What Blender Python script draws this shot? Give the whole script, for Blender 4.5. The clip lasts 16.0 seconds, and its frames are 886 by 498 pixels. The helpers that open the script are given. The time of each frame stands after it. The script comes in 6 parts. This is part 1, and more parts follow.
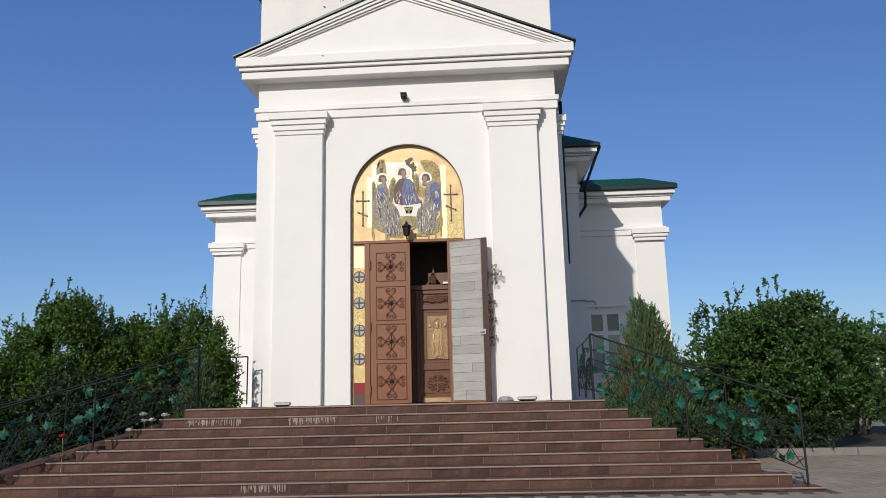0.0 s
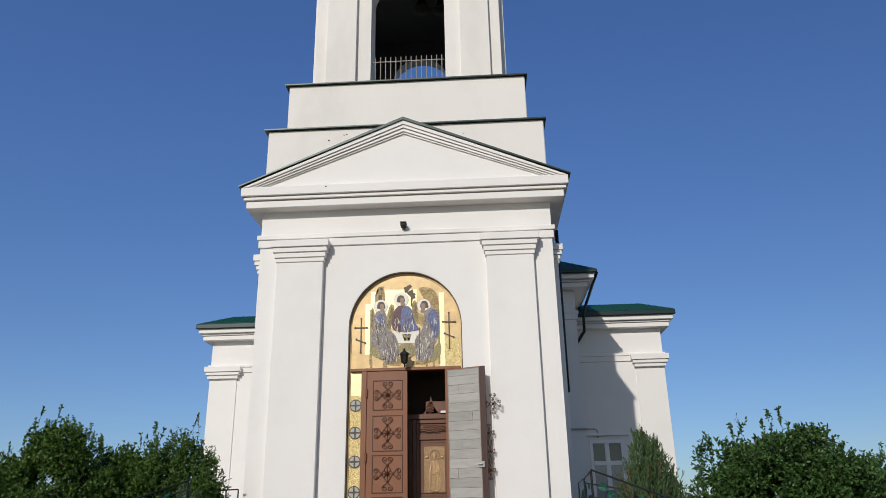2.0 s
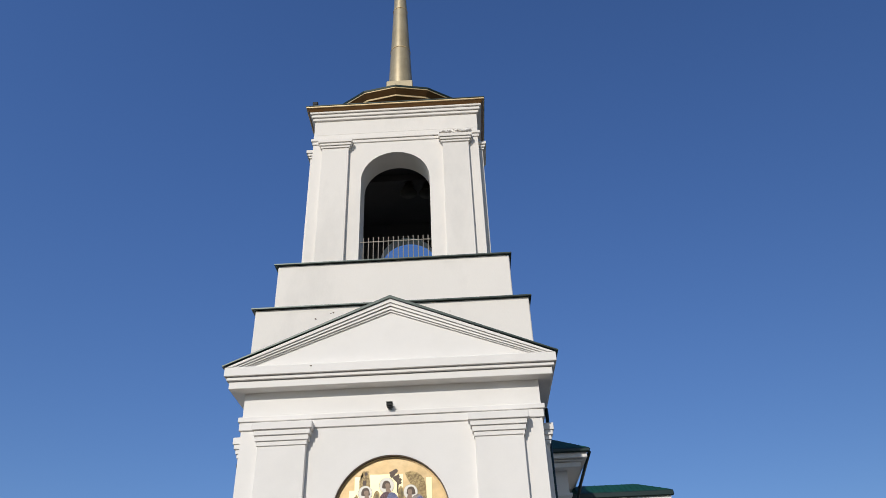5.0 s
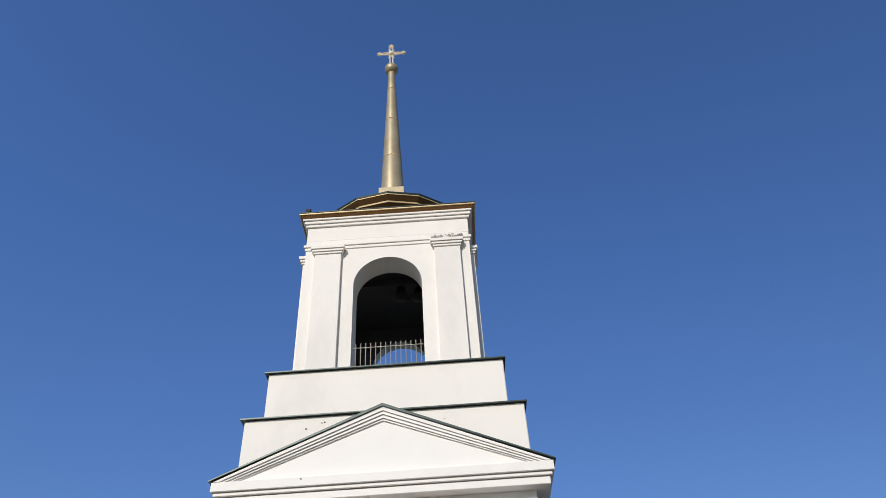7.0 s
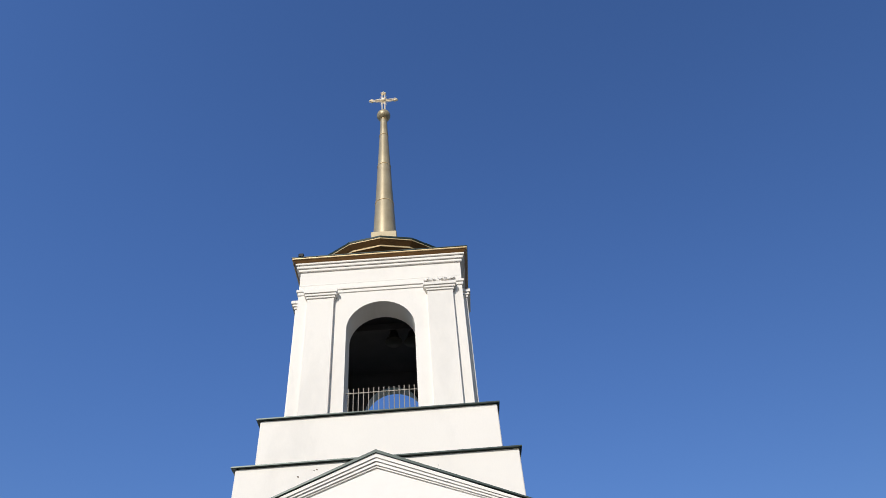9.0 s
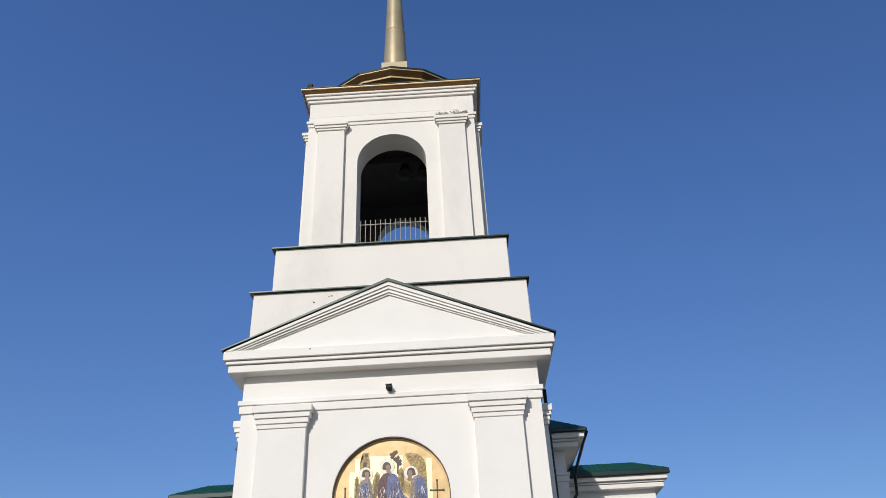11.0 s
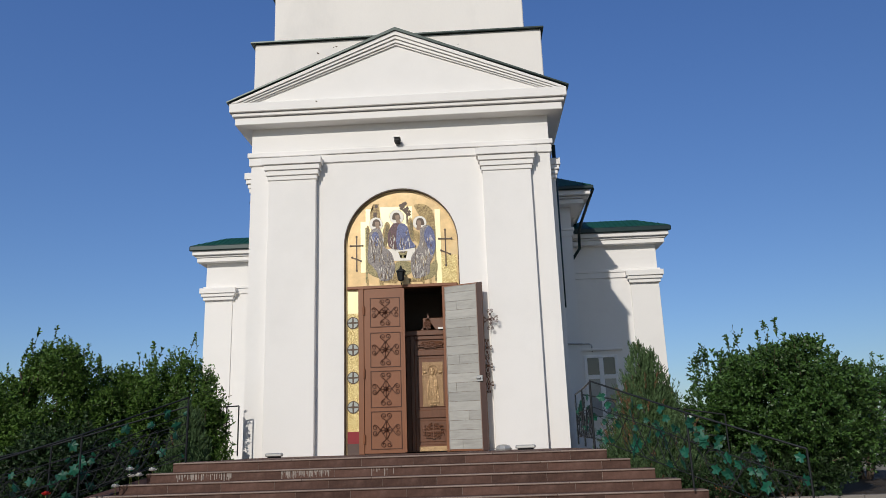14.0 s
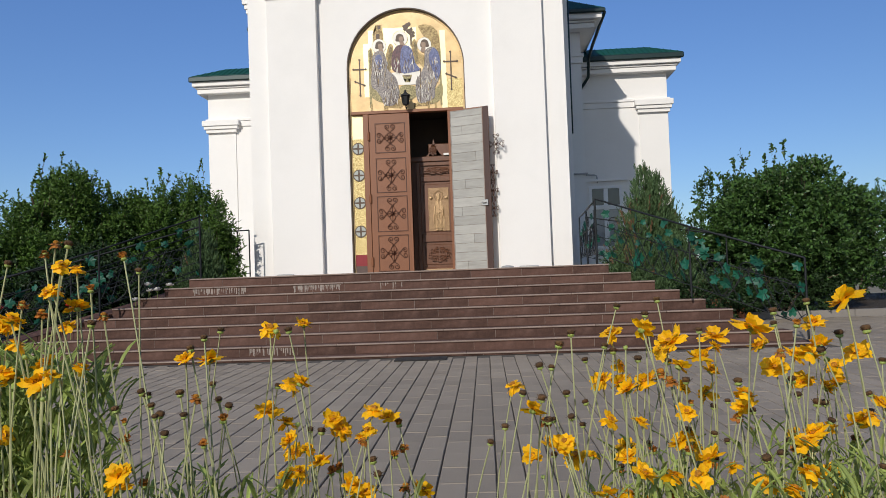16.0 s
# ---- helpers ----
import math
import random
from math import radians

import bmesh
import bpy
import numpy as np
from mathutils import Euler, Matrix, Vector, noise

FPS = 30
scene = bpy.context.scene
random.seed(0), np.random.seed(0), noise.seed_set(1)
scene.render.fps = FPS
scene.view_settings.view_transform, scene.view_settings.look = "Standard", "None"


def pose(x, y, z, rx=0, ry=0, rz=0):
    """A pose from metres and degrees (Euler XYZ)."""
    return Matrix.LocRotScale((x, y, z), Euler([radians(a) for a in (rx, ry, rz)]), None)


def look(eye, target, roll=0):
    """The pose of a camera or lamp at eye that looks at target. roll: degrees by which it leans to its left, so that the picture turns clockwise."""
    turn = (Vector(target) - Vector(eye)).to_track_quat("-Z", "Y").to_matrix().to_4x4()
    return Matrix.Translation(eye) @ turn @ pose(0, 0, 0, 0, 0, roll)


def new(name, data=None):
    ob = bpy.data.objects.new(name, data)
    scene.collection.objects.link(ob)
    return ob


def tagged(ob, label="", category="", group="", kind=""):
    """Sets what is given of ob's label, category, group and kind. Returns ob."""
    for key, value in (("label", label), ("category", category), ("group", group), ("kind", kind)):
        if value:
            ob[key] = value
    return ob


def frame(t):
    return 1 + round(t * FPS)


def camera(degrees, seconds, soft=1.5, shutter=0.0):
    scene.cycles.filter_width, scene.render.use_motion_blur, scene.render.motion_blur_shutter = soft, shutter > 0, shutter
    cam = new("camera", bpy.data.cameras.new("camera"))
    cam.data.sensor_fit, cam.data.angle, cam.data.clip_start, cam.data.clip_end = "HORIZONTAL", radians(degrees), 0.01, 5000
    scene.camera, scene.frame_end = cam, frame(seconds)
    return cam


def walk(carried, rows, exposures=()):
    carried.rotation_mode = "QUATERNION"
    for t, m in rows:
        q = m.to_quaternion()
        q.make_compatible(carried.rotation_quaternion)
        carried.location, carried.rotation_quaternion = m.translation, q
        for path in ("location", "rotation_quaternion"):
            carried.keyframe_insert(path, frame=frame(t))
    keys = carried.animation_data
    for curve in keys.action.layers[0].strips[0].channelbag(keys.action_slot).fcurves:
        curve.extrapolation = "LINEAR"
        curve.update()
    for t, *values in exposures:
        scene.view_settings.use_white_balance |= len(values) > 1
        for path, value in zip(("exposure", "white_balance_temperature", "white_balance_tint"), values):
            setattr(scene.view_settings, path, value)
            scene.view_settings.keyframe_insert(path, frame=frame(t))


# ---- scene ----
cam = camera(62.37, 16.0, soft=0.75)
# seconds, eye x y z (m), yaw, pitch, roll (degrees)
PATH = [
    (0.00, 1.762, -16.885, 1.444, 3.13, 10.79, -1.40),
    (0.50, 1.786, -16.951, 1.570, 3.43, 14.14, -1.07),
    (1.00, 1.779, -16.978, 1.620, 3.24, 17.04, -1.12),
    (1.50, 1.771, -16.996, 1.625, 2.93, 18.73, -1.30),
    (2.00, 1.797, -17.011, 1.616, 2.86, 20.08, -1.15),
    (2.50, 1.814, -17.011, 1.654, 2.75, 21.72, -0.84),
    (3.00, 1.817, -16.992, 1.681, 3.00, 24.42, -0.63),
    (3.50, 1.834, -17.000, 1.709, 2.53, 26.88, -1.08),
    (4.00, 1.797, -17.001, 1.727, 2.34, 29.06, -1.38),
    (5.25, 1.798, -17.037, 1.810, 0.89, 34.53, -2.65),
    (6.50, 1.800, -17.073, 1.892, -0.05, 39.37, -3.68),
    (7.00, 1.820, -17.075, 1.908, 0.03, 41.18, -3.87),
    (7.50, 1.804, -17.100, 1.888, -0.20, 43.07, -4.05),
    (8.00, 1.780, -17.107, 1.901, -0.98, 44.53, -4.70),
    (8.20, 1.773, -17.106, 1.899, -1.34, 44.94, -4.84),
    (8.75, 1.753, -17.096, 1.883, -1.50, 45.00, -5.10),
    (9.50, 1.701, -17.075, 1.846, -0.85, 42.45, -4.65),
    (10.30, 1.659, -17.060, 1.819, 0.03, 37.41, -3.79),
    (10.50, 1.658, -17.057, 1.816, 0.24, 35.76, -3.57),
    (11.00, 1.690, -17.051, 1.823, 0.74, 31.90, -2.99),
    (11.50, 1.736, -16.977, 1.791, 0.95, 28.44, -2.66),
    (12.00, 1.783, -16.902, 1.763, 1.54, 25.19, -2.30),
    (12.50, 1.728, -16.840, 1.700, 1.72, 22.51, -2.27),
    (13.00, 1.683, -16.787, 1.648, 2.06, 20.15, -1.91),
    (13.50, 1.665, -16.759, 1.593, 2.20, 17.10, -1.68),
    (14.00, 1.691, -16.729, 1.560, 2.39, 14.00, -1.97),
    (14.50, 1.696, -16.708, 1.465, 2.67, 10.73, -1.99),
    (15.00, 1.696, -16.713, 1.352, 3.06, 6.94, -2.06),
    (15.50, 1.659, -16.684, 1.247, 3.60, 3.70, -2.07),
    (16.00, 1.651, -16.650, 1.176, 3.20, 1.74, -2.10),
]
walk(cam, [(t, pose(x, y, z, 90 + pitch, 0, yaw) @ pose(0, 0, 0, 0, 0, roll)) for t, x, y, z, yaw, pitch, roll in PATH],
     [(0, -0.01), (1, -0.12), (2, -0.20), (4, -0.22), (6.5, 0.03), (7, 0.04), (7.5, 0.16), (8, 0.17), (9.2, 0.17), (10.3, 0.10), (10.5, 0.03), (11, 0.0), (11.5, -0.14), (12.5, -0.22), (14.5, -0.13), (15.3, -0.03), (16, 0.05)])

# ---- light ----
SUN_TO = Vector((-0.356, -1.0, 0.575)).normalized()
world = bpy.data.worlds.new("sky")
scene.world = world
world.use_nodes = True
wn = world.node_tree
sky = wn.nodes.new("ShaderNodeTexSky")
sky.sky_type = "NISHITA"
sky.sun_disc = False
sky.sun_elevation = math.asin(SUN_TO.z)
sky.sun_rotation = math.atan2(SUN_TO.x, SUN_TO.y)
sky.altitude = 300
sky.air_density, sky.dust_density, sky.ozone_density = 1.0, 0.5, 3.0
tone = wn.nodes.new("ShaderNodeMix")  # a clear, deep blue summer sky
tone.data_type, tone.blend_type = "RGBA", "MULTIPLY"
tone.inputs["Factor"].default_value = 1.0
wn.links.new(sky.outputs[0], tone.inputs[6])
haze = wn.nodes.new("ShaderNodeMapRange")  # the sky pales only a little towards the horizon
haze.interpolation_type = "SMOOTHSTEP"
haze.inputs["From Min"].default_value, haze.inputs["From Max"].default_value = 0.0, 0.8
haze.inputs["To Min"].default_value, haze.inputs["To Max"].default_value = 0.78, 1.10
axes = wn.nodes.new("ShaderNodeSeparateXYZ")
where = wn.nodes.new("ShaderNodeTexCoord")
wn.links.new(where.outputs["Generated"], axes.inputs[0])
wn.links.new(axes.outputs["Z"], haze.inputs["Value"])
tint = wn.nodes.new("ShaderNodeMix")  # greyer near the horizon, deeper blue overhead
tint.data_type = "RGBA"
tint.inputs[6].default_value, tint.inputs[7].default_value = (0.83, 0.98, 1.23, 1), (0.72, 0.97, 1.39, 1)
rise = wn.nodes.new("ShaderNodeMapRange")
rise.interpolation_type = "SMOOTHSTEP"
rise.inputs["From Max"].default_value = 0.75
wn.links.new(axes.outputs["Z"], rise.inputs["Value"])
wn.links.new(rise.outputs[0], tint.inputs["Factor"])
glare = wn.nodes.new("ShaderNodeMix")  # whiter on the sun's side of the sky
glare.data_type = "RGBA"
glare.inputs[7].default_value = (1.02, 0.98, 0.93, 1)
back = wn.nodes.new("ShaderNodeMapRange")
back.interpolation_type = "SMOOTHSTEP"
back.inputs["From Min"].default_value, back.inputs["From Max"].default_value = 0.15, -0.75
wn.links.new(axes.outputs["Y"], back.inputs["Value"])
wn.links.new(back.outputs[0], glare.inputs["Factor"])
wn.links.new(tint.outputs[2], glare.inputs[6])
wn.links.new(glare.outputs[2], tone.inputs[7])
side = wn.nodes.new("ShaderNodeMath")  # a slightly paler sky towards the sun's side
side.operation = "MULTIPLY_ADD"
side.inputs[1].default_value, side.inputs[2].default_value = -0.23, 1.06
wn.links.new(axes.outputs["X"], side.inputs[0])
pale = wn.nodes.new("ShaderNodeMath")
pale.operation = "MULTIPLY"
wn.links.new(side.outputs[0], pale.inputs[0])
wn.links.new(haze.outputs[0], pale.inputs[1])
flat = wn.nodes.new("ShaderNodeVectorMath")
flat.operation = "SCALE"
wn.links.new(tone.outputs[2], flat.inputs[0])
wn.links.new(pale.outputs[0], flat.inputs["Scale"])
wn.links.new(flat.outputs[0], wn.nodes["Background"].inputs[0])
wn.nodes["Background"].inputs[1].default_value = 0.096
sun = new("sun", bpy.data.lights.new("sun", "SUN"))
sun.data.energy, sun.data.angle, sun.data.color = 3.2, radians(0.6), (1.0, 0.94, 0.85)
sun.matrix_world = look(SUN_TO * 60, (0, 0, 0))


# ---- materials ----
def mat(name, colour, rough=0.6, metal=0.0, vary=0.12, scale=6.0, fine=60.0, bump=0.15, dist=0.01, stain=None, stain_amount=0.0, island=0.0, objvar=0.0, spec=0.5, trans=0.0, stretch=(1, 1, 1)):
    """A noise-varied surface: base colour, two scales of variation, relief, and an optional stain colour."""
    m = bpy.data.materials.new(name)
    m.use_nodes = True
    nt = m.node_tree
    N, K = nt.nodes, nt.links
    b = N["Principled BSDF"]
    b.inputs["Roughness"].default_value, b.inputs["Metallic"].default_value = rough, metal
    b.inputs["Specular IOR Level"].default_value = spec
    tc = N.new("ShaderNodeTexCoord")
    mp = N.new("ShaderNodeMapping")
    mp.inputs["Scale"].default_value = stretch
    K.new(tc.outputs["Object"], mp.inputs[0])

    def tex(s, detail=4, rgh=0.6):
        n = N.new("ShaderNodeTexNoise")
        n.inputs["Scale"].default_value, n.inputs["Detail"].default_value, n.inputs["Roughness"].default_value = s, detail, rgh
        K.new(mp.outputs[0], n.inputs["Vector"])
        return n.outputs["Fac"]

    def calc(op, a, c):
        n = N.new("ShaderNodeMath")
        n.operation = op
        for i, v in enumerate((a, c)):
            if isinstance(v, (int, float)):
                n.inputs[i].default_value = v
            else:
                K.new(v, n.inputs[i])
        return n.outputs[0]

    coarse, small = tex(scale), tex(fine, 3, 0.7)
    f = calc("ADD", calc("MULTIPLY", calc("SUBTRACT", coarse, 0.5), 2.4 * vary), calc("MULTIPLY", calc("SUBTRACT", small, 0.5), 1.6 * vary))
    if island:
        g = N.new("ShaderNodeNewGeometry")
        f = calc("ADD", f, calc("MULTIPLY", calc("SUBTRACT", g.outputs["Random Per Island"], 0.5), 2 * island))
    if objvar:
        g = N.new("ShaderNodeObjectInfo")
        f = calc("ADD", f, calc("MULTIPLY", calc("SUBTRACT", g.outputs["Random"], 0.5), 2 * objvar))
    val = calc("ADD", f, 1.0)
    mul = N.new("ShaderNodeVectorMath")
    mul.operation = "SCALE"
    mul.inputs[0].default_value = colour
    K.new(val, mul.inputs["Scale"])
    col = mul.outputs[0]
    if stain is not None:
        ramp = N.new("ShaderNodeMapRange")
        ramp.inputs["From Min"].default_value, ramp.inputs["From Max"].default_value = 0.5, 0.72
        ramp.inputs["To Max"].default_value = stain_amount
        K.new(tex(scale * 0.37, 6, 0.68), ramp.inputs["Value"])
        mx = N.new("ShaderNodeMix")
        mx.data_type = "RGBA"
        K.new(ramp.outputs[0], mx.inputs["Factor"])
        K.new(col, mx.inputs[6])
        mx.inputs[7].default_value = (*stain, 1)
        col = mx.outputs[2]
    K.new(col, b.inputs["Base Color"])
    if bump:
        bp = N.new("ShaderNodeBump")
        bp.inputs["Strength"].default_value, bp.inputs["Distance"].default_value = bump, dist
        K.new(small, bp.inputs["Height"])
        K.new(bp.outputs[0], b.inputs["Normal"])
    if trans:
        t = N.new("ShaderNodeBsdfTranslucent")
        K.new(col, t.inputs["Color"])
        mix = N.new("ShaderNodeMixShader")
        mix.inputs[0].default_value = trans
        K.new(b.outputs[0], mix.inputs[1])
        K.new(t.outputs[0], mix.inputs[2])
        K.new(mix.outputs[0], N["Material Output"].inputs["Surface"])
    return m


PLASTER = mat("white_plaster", (0.80, 0.78, 0.755), 0.75, vary=0.025, scale=0.8, fine=30, bump=0.12, stain=(0.66, 0.645, 0.62), stain_amount=0.35)
PLASTER_OLD = mat("weathered_plaster", (0.785, 0.755, 0.715), 0.8, vary=0.035, scale=0.9, fine=30, bump=0.22, stain=(0.60, 0.58, 0.555), stain_amount=0.6, stretch=(1, 1, 0.45))
FLASHING = mat("dark_green_flashing", (0.018, 0.035, 0.032), 0.4, 0.3, vary=0.2, bump=0.05)
GREEN_ROOF = mat("green_metal_roof", (0.007, 0.068, 0.042), 0.55, 0.0, vary=0.2, scale=1.2, bump=0.05, spec=0.25)
GILT = mat("gilded_sheet", (0.40, 0.335, 0.215), 0.45, 0.3, vary=0.2, scale=1.6, fine=20, bump=0.2, stain=(0.26, 0.20, 0.105), stain_amount=0.6)
GILT_LIP = mat("pale_gilded_lip", (0.66, 0.50, 0.28), 0.45, 0.25, vary=0.14, scale=2, fine=20, bump=0.08)
GILT_DARK = mat("tarnished_gilded_sheet", (0.20, 0.10, 0.032), 0.5, 0.15, vary=0.3, scale=1.6, fine=20, bump=0.1)
DARK_METAL = mat("black_painted_steel", (0.010, 0.012, 0.014), 0.6, 0.0, vary=0.2, bump=0.05, spec=0.3)
PIPE = mat("dark_green_pipe", (0.012, 0.03, 0.03), 0.4, 0.2, vary=0.2, bump=0.04)
GREY_STEEL = mat("grey_steel", (0.42, 0.42, 0.41), 0.45, 0.5, vary=0.1, bump=0.05)
RAIL_STEEL = mat("rusty_pale_railing", (0.33, 0.30, 0.26), 0.6, 0.2, vary=0.2, bump=0.1)
GRANITE = mat("red_brown_granite", (0.088, 0.047, 0.036), 0.75, spec=0.2, vary=0.42, scale=9, fine=45, bump=0.2, stain=(0.17, 0.10, 0.082), stain_amount=0.4, objvar=0.3)
TREAD = mat("worn_granite_tread", (0.125, 0.072, 0.055), 0.8, spec=0.2, vary=0.26, scale=2.5, fine=110, bump=0.12, stain=(0.25, 0.18, 0.145), stain_amount=0.5, objvar=0.16)
NOSING = mat("worn_pale_nosing", (0.25, 0.195, 0.165), 0.8, vary=0.3, scale=5, fine=60, bump=0.2, objvar=0.15)
LIME = mat("lime_runs", (0.30, 0.255, 0.225), 0.85, vary=0.4, scale=20, bump=0.2)
PAVER = mat("grey_concrete_paver", (0.285, 0.236, 0.178), 0.85, vary=0.18, scale=2.0, fine=90, bump=0.35, stain=(0.20, 0.163, 0.12), stain_amount=0.6, island=0.10, objvar=0.10)
SAND = mat("dark_joint_sand", (0.095, 0.080, 0.063), 0.95, vary=0.25, fine=200, bump=0.4)
GROUND = mat("dry_ground", (0.22, 0.19, 0.13), 0.95, vary=0.3, scale=0.7, fine=30, bump=0.6, stain=(0.06, 0.08, 0.025), stain_amount=0.8)
SOIL = mat("dark_soil", (0.045, 0.032, 0.022), 0.95, vary=0.35, scale=5, fine=60, bump=0.8, dist=0.03)
KERB = mat("concrete_kerb", (0.21, 0.19, 0.17), 0.85, vary=0.12, scale=3, fine=60, bump=0.25)
DOOR_BROWN = mat("brown_painted_steel_door", (0.218, 0.082, 0.034), 0.5, 0.0, vary=0.10, scale=2, fine=50, bump=0.06, stain=(0.17, 0.066, 0.030), stain_amount=0.5)
# leaf rim: the door's brown, darkened to stand for its shaded side
RIM = mat("dark_red_brown_steel", (0.050, 0.020, 0.014), 0.5, vary=0.2, bump=0.05)
SCROLL = mat("dark_bronze_scrollwork", (0.070, 0.025, 0.013), 0.45, 0.3, vary=0.2, bump=0.05)
LAMINATE = mat("grey_laminate_boards", (0.36, 0.35, 0.32), 0.5, vary=0.2, scale=3, fine=20, bump=0.08, stain=(0.23, 0.22, 0.195), stain_amount=0.6, objvar=0.13, stretch=(1, 1, 6))
OAK = mat("dark_stained_oak", (0.140, 0.058, 0.030), 0.4, vary=0.3, scale=4, fine=40, bump=0.15, stretch=(4, 4, 0.6))
BRASS_DARK = mat("dull_brass_ground", (0.30, 0.19, 0.10), 0.42, 0.35, vary=0.35, scale=14, fine=90, bump=0.6)
BRASS = mat("embossed_brass", (0.40, 0.265, 0.14), 0.36, 0.45, vary=0.3, scale=22, fine=90, bump=0.7)
VOID = mat("dim_vestibule_plaster", (0.10, 0.075, 0.06), 0.9, vary=0.15)
# belfry inside: the shade of the interior is put into this dark colour
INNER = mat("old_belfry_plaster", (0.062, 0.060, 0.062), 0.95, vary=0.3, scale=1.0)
BELL = mat("dark_bell_bronze", (0.028, 0.025, 0.02), 0.45, 0.7, vary=0.25)
GOLD_SMALTI = mat("gold_mosaic", (0.60, 0.42, 0.20), 0.4, 0.2, vary=0.3, scale=4, fine=120, bump=0.5, dist=0.004, stain=(0.70, 0.55, 0.31), stain_amount=0.7)
# polished gold, its reflection of the sky painted in as a pale colour
GOLD_BRIGHT = mat("polished_gold_mosaic", (0.98, 0.86, 0.50), 0.35, 0.2, vary=0.10, scale=6, fine=160, bump=0.3, dist=0.004)


def swirl(name, dark, pale, scale=46.0, warp=9.0):
    """Smalti laid in flowing rows: dark and pale lines that wind through one another."""
    m = mat(name, (1, 1, 1), 0.5, vary=0.12, scale=30, fine=120, bump=0.3, dist=0.004)
    nt = m.node_tree
    N, K = nt.nodes, nt.links
    b = N["Principled BSDF"]
    tc = N.new("ShaderNodeTexCoord")
    w = N.new("ShaderNodeTexNoise")
    w.inputs["Scale"].default_value, w.inputs["Distortion"].default_value = scale, warp / 4
    w.inputs["Detail"].default_value = 2.5
    K.new(tc.outputs["Object"], w.inputs["Vector"])
    r = N.new("ShaderNodeValToRGB")
    r.color_ramp.elements[0].color, r.color_ramp.elements[1].color = (*dark, 1), (*pale, 1)
    r.color_ramp.elements[0].position, r.color_ramp.elements[1].position = 0.40, 0.62
    K.new(w.outputs["Fac"], r.inputs["Fac"])
    mx = N.new("ShaderNodeMix")
    mx.data_type, mx.blend_type = "RGBA", "MULTIPLY"
    mx.inputs["Factor"].default_value = 1.0
    K.new(b.inputs["Base Color"].links[0].from_socket, mx.inputs[6])
    K.new(r.outputs[0], mx.inputs[7])
    K.new(mx.outputs[2], b.inputs["Base Color"])
    return m


ROBE_GREY = swirl("grey_violet_mosaic", (0.045, 0.04, 0.055), (0.44, 0.385, 0.34))
ROBE_BLUE = swirl("blue_mosaic", (0.012, 0.016, 0.085), (0.22, 0.26, 0.47))
ROBE_WINE = swirl("wine_red_mosaic", (0.02, 0.008, 0.014), (0.20, 0.085, 0.10))
OCHRE = swirl("ochre_mosaic", (0.20, 0.125, 0.035), (0.50, 0.36, 0.14), 20, 6)
GOLD_SPARK = swirl("crumpled_gold_mosaic", (0.42, 0.26, 0.05), (1.0, 0.86, 0.42), 40, 8)
OLIVE = swirl("olive_mosaic", (0.13, 0.11, 0.035), (0.46, 0.38, 0.17), 24, 8)
FLESH = mat("umber_mosaic", (0.27, 0.18, 0.12), 0.5, vary=0.35, scale=25, fine=110, bump=0.2, dist=0.004)
WHITE_SMALTI = mat("white_mosaic", (0.78, 0.74, 0.66), 0.45, vary=0.10, scale=10, fine=120, bump=0.2, dist=0.004)
LINE = mat("dark_outline_mosaic", (0.085, 0.05, 0.03), 0.5, vary=0.25, scale=20, fine=110, bump=0.2, dist=0.004)
RED_TILE = mat("dark_red_mosaic", (0.24, 0.012, 0.02), 0.4, vary=0.2, scale=12, fine=110, bump=0.2, dist=0.004)
BROWN_STONE = mat("brown_stone_plinth", (0.09, 0.055, 0.045), 0.5, vary=0.2, scale=8, fine=90, bump=0.1)
MEDAL = mat("grey_green_medallion", (0.37, 0.40, 0.38), 0.5, vary=0.2, scale=20, fine=110, bump=0.2, dist=0.004)
UPVC = mat("white_window_frame", (0.78, 0.78, 0.78), 0.35, vary=0.02, bump=0.02)
RUBBER = mat("black_rubber_mat", (0.016, 0.015, 0.015), 0.8, vary=0.2, fine=150, bump=0.5)
BARK = mat("grey_brown_bark", (0.09, 0.065, 0.045), 0.9, vary=0.3, scale=15, fine=80, bump=0.6, dist=0.02)
# low shrubs: dark leaves, deepened further to stand for the shade there
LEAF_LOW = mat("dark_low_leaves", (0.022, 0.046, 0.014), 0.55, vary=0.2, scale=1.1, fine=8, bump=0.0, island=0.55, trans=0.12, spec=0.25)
LEAF = mat("shrub_leaves", (0.068, 0.132, 0.022), 0.5, vary=0.2, scale=1.1, fine=8, bump=0.0, island=0.6, trans=0.18, spec=0.3)
LEAF_B = mat("glossy_shrub_leaves", (0.047, 0.101, 0.022), 0.45, vary=0.2, scale=1.1, fine=8, bump=0.0, island=0.6, trans=0.14, spec=0.35)
JUNIPER = mat("juniper_needles", (0.075, 0.128, 0.052), 0.65, vary=0.2, scale=2, fine=10, bump=0.0, island=0.45, trans=0.15, spec=0.25)
JUNIPER_DRY = mat("dry_juniper_needles", (0.16, 0.085, 0.04), 0.7, vary=0.2, scale=2, fine=10, bump=0.0, island=0.35, trans=0.1)
TIN_LEAF = mat("green_enamelled_leaf", (0.008, 0.075, 0.046), 0.5, 0.0, vary=0.2, scale=10, bump=0.05, objvar=0.3, spec=0.3)
PETAL = mat("yellow_petals", (0.97, 0.545, 0.007), 0.55, vary=0.14, scale=20, fine=80, bump=0.1, island=0.2, trans=0.35, spec=0.3)
WITHERED = mat("withered_orange_petals", (0.36, 0.13, 0.015), 0.7, vary=0.25, scale=30, fine=90, bump=0.2, island=0.3, trans=0.2)
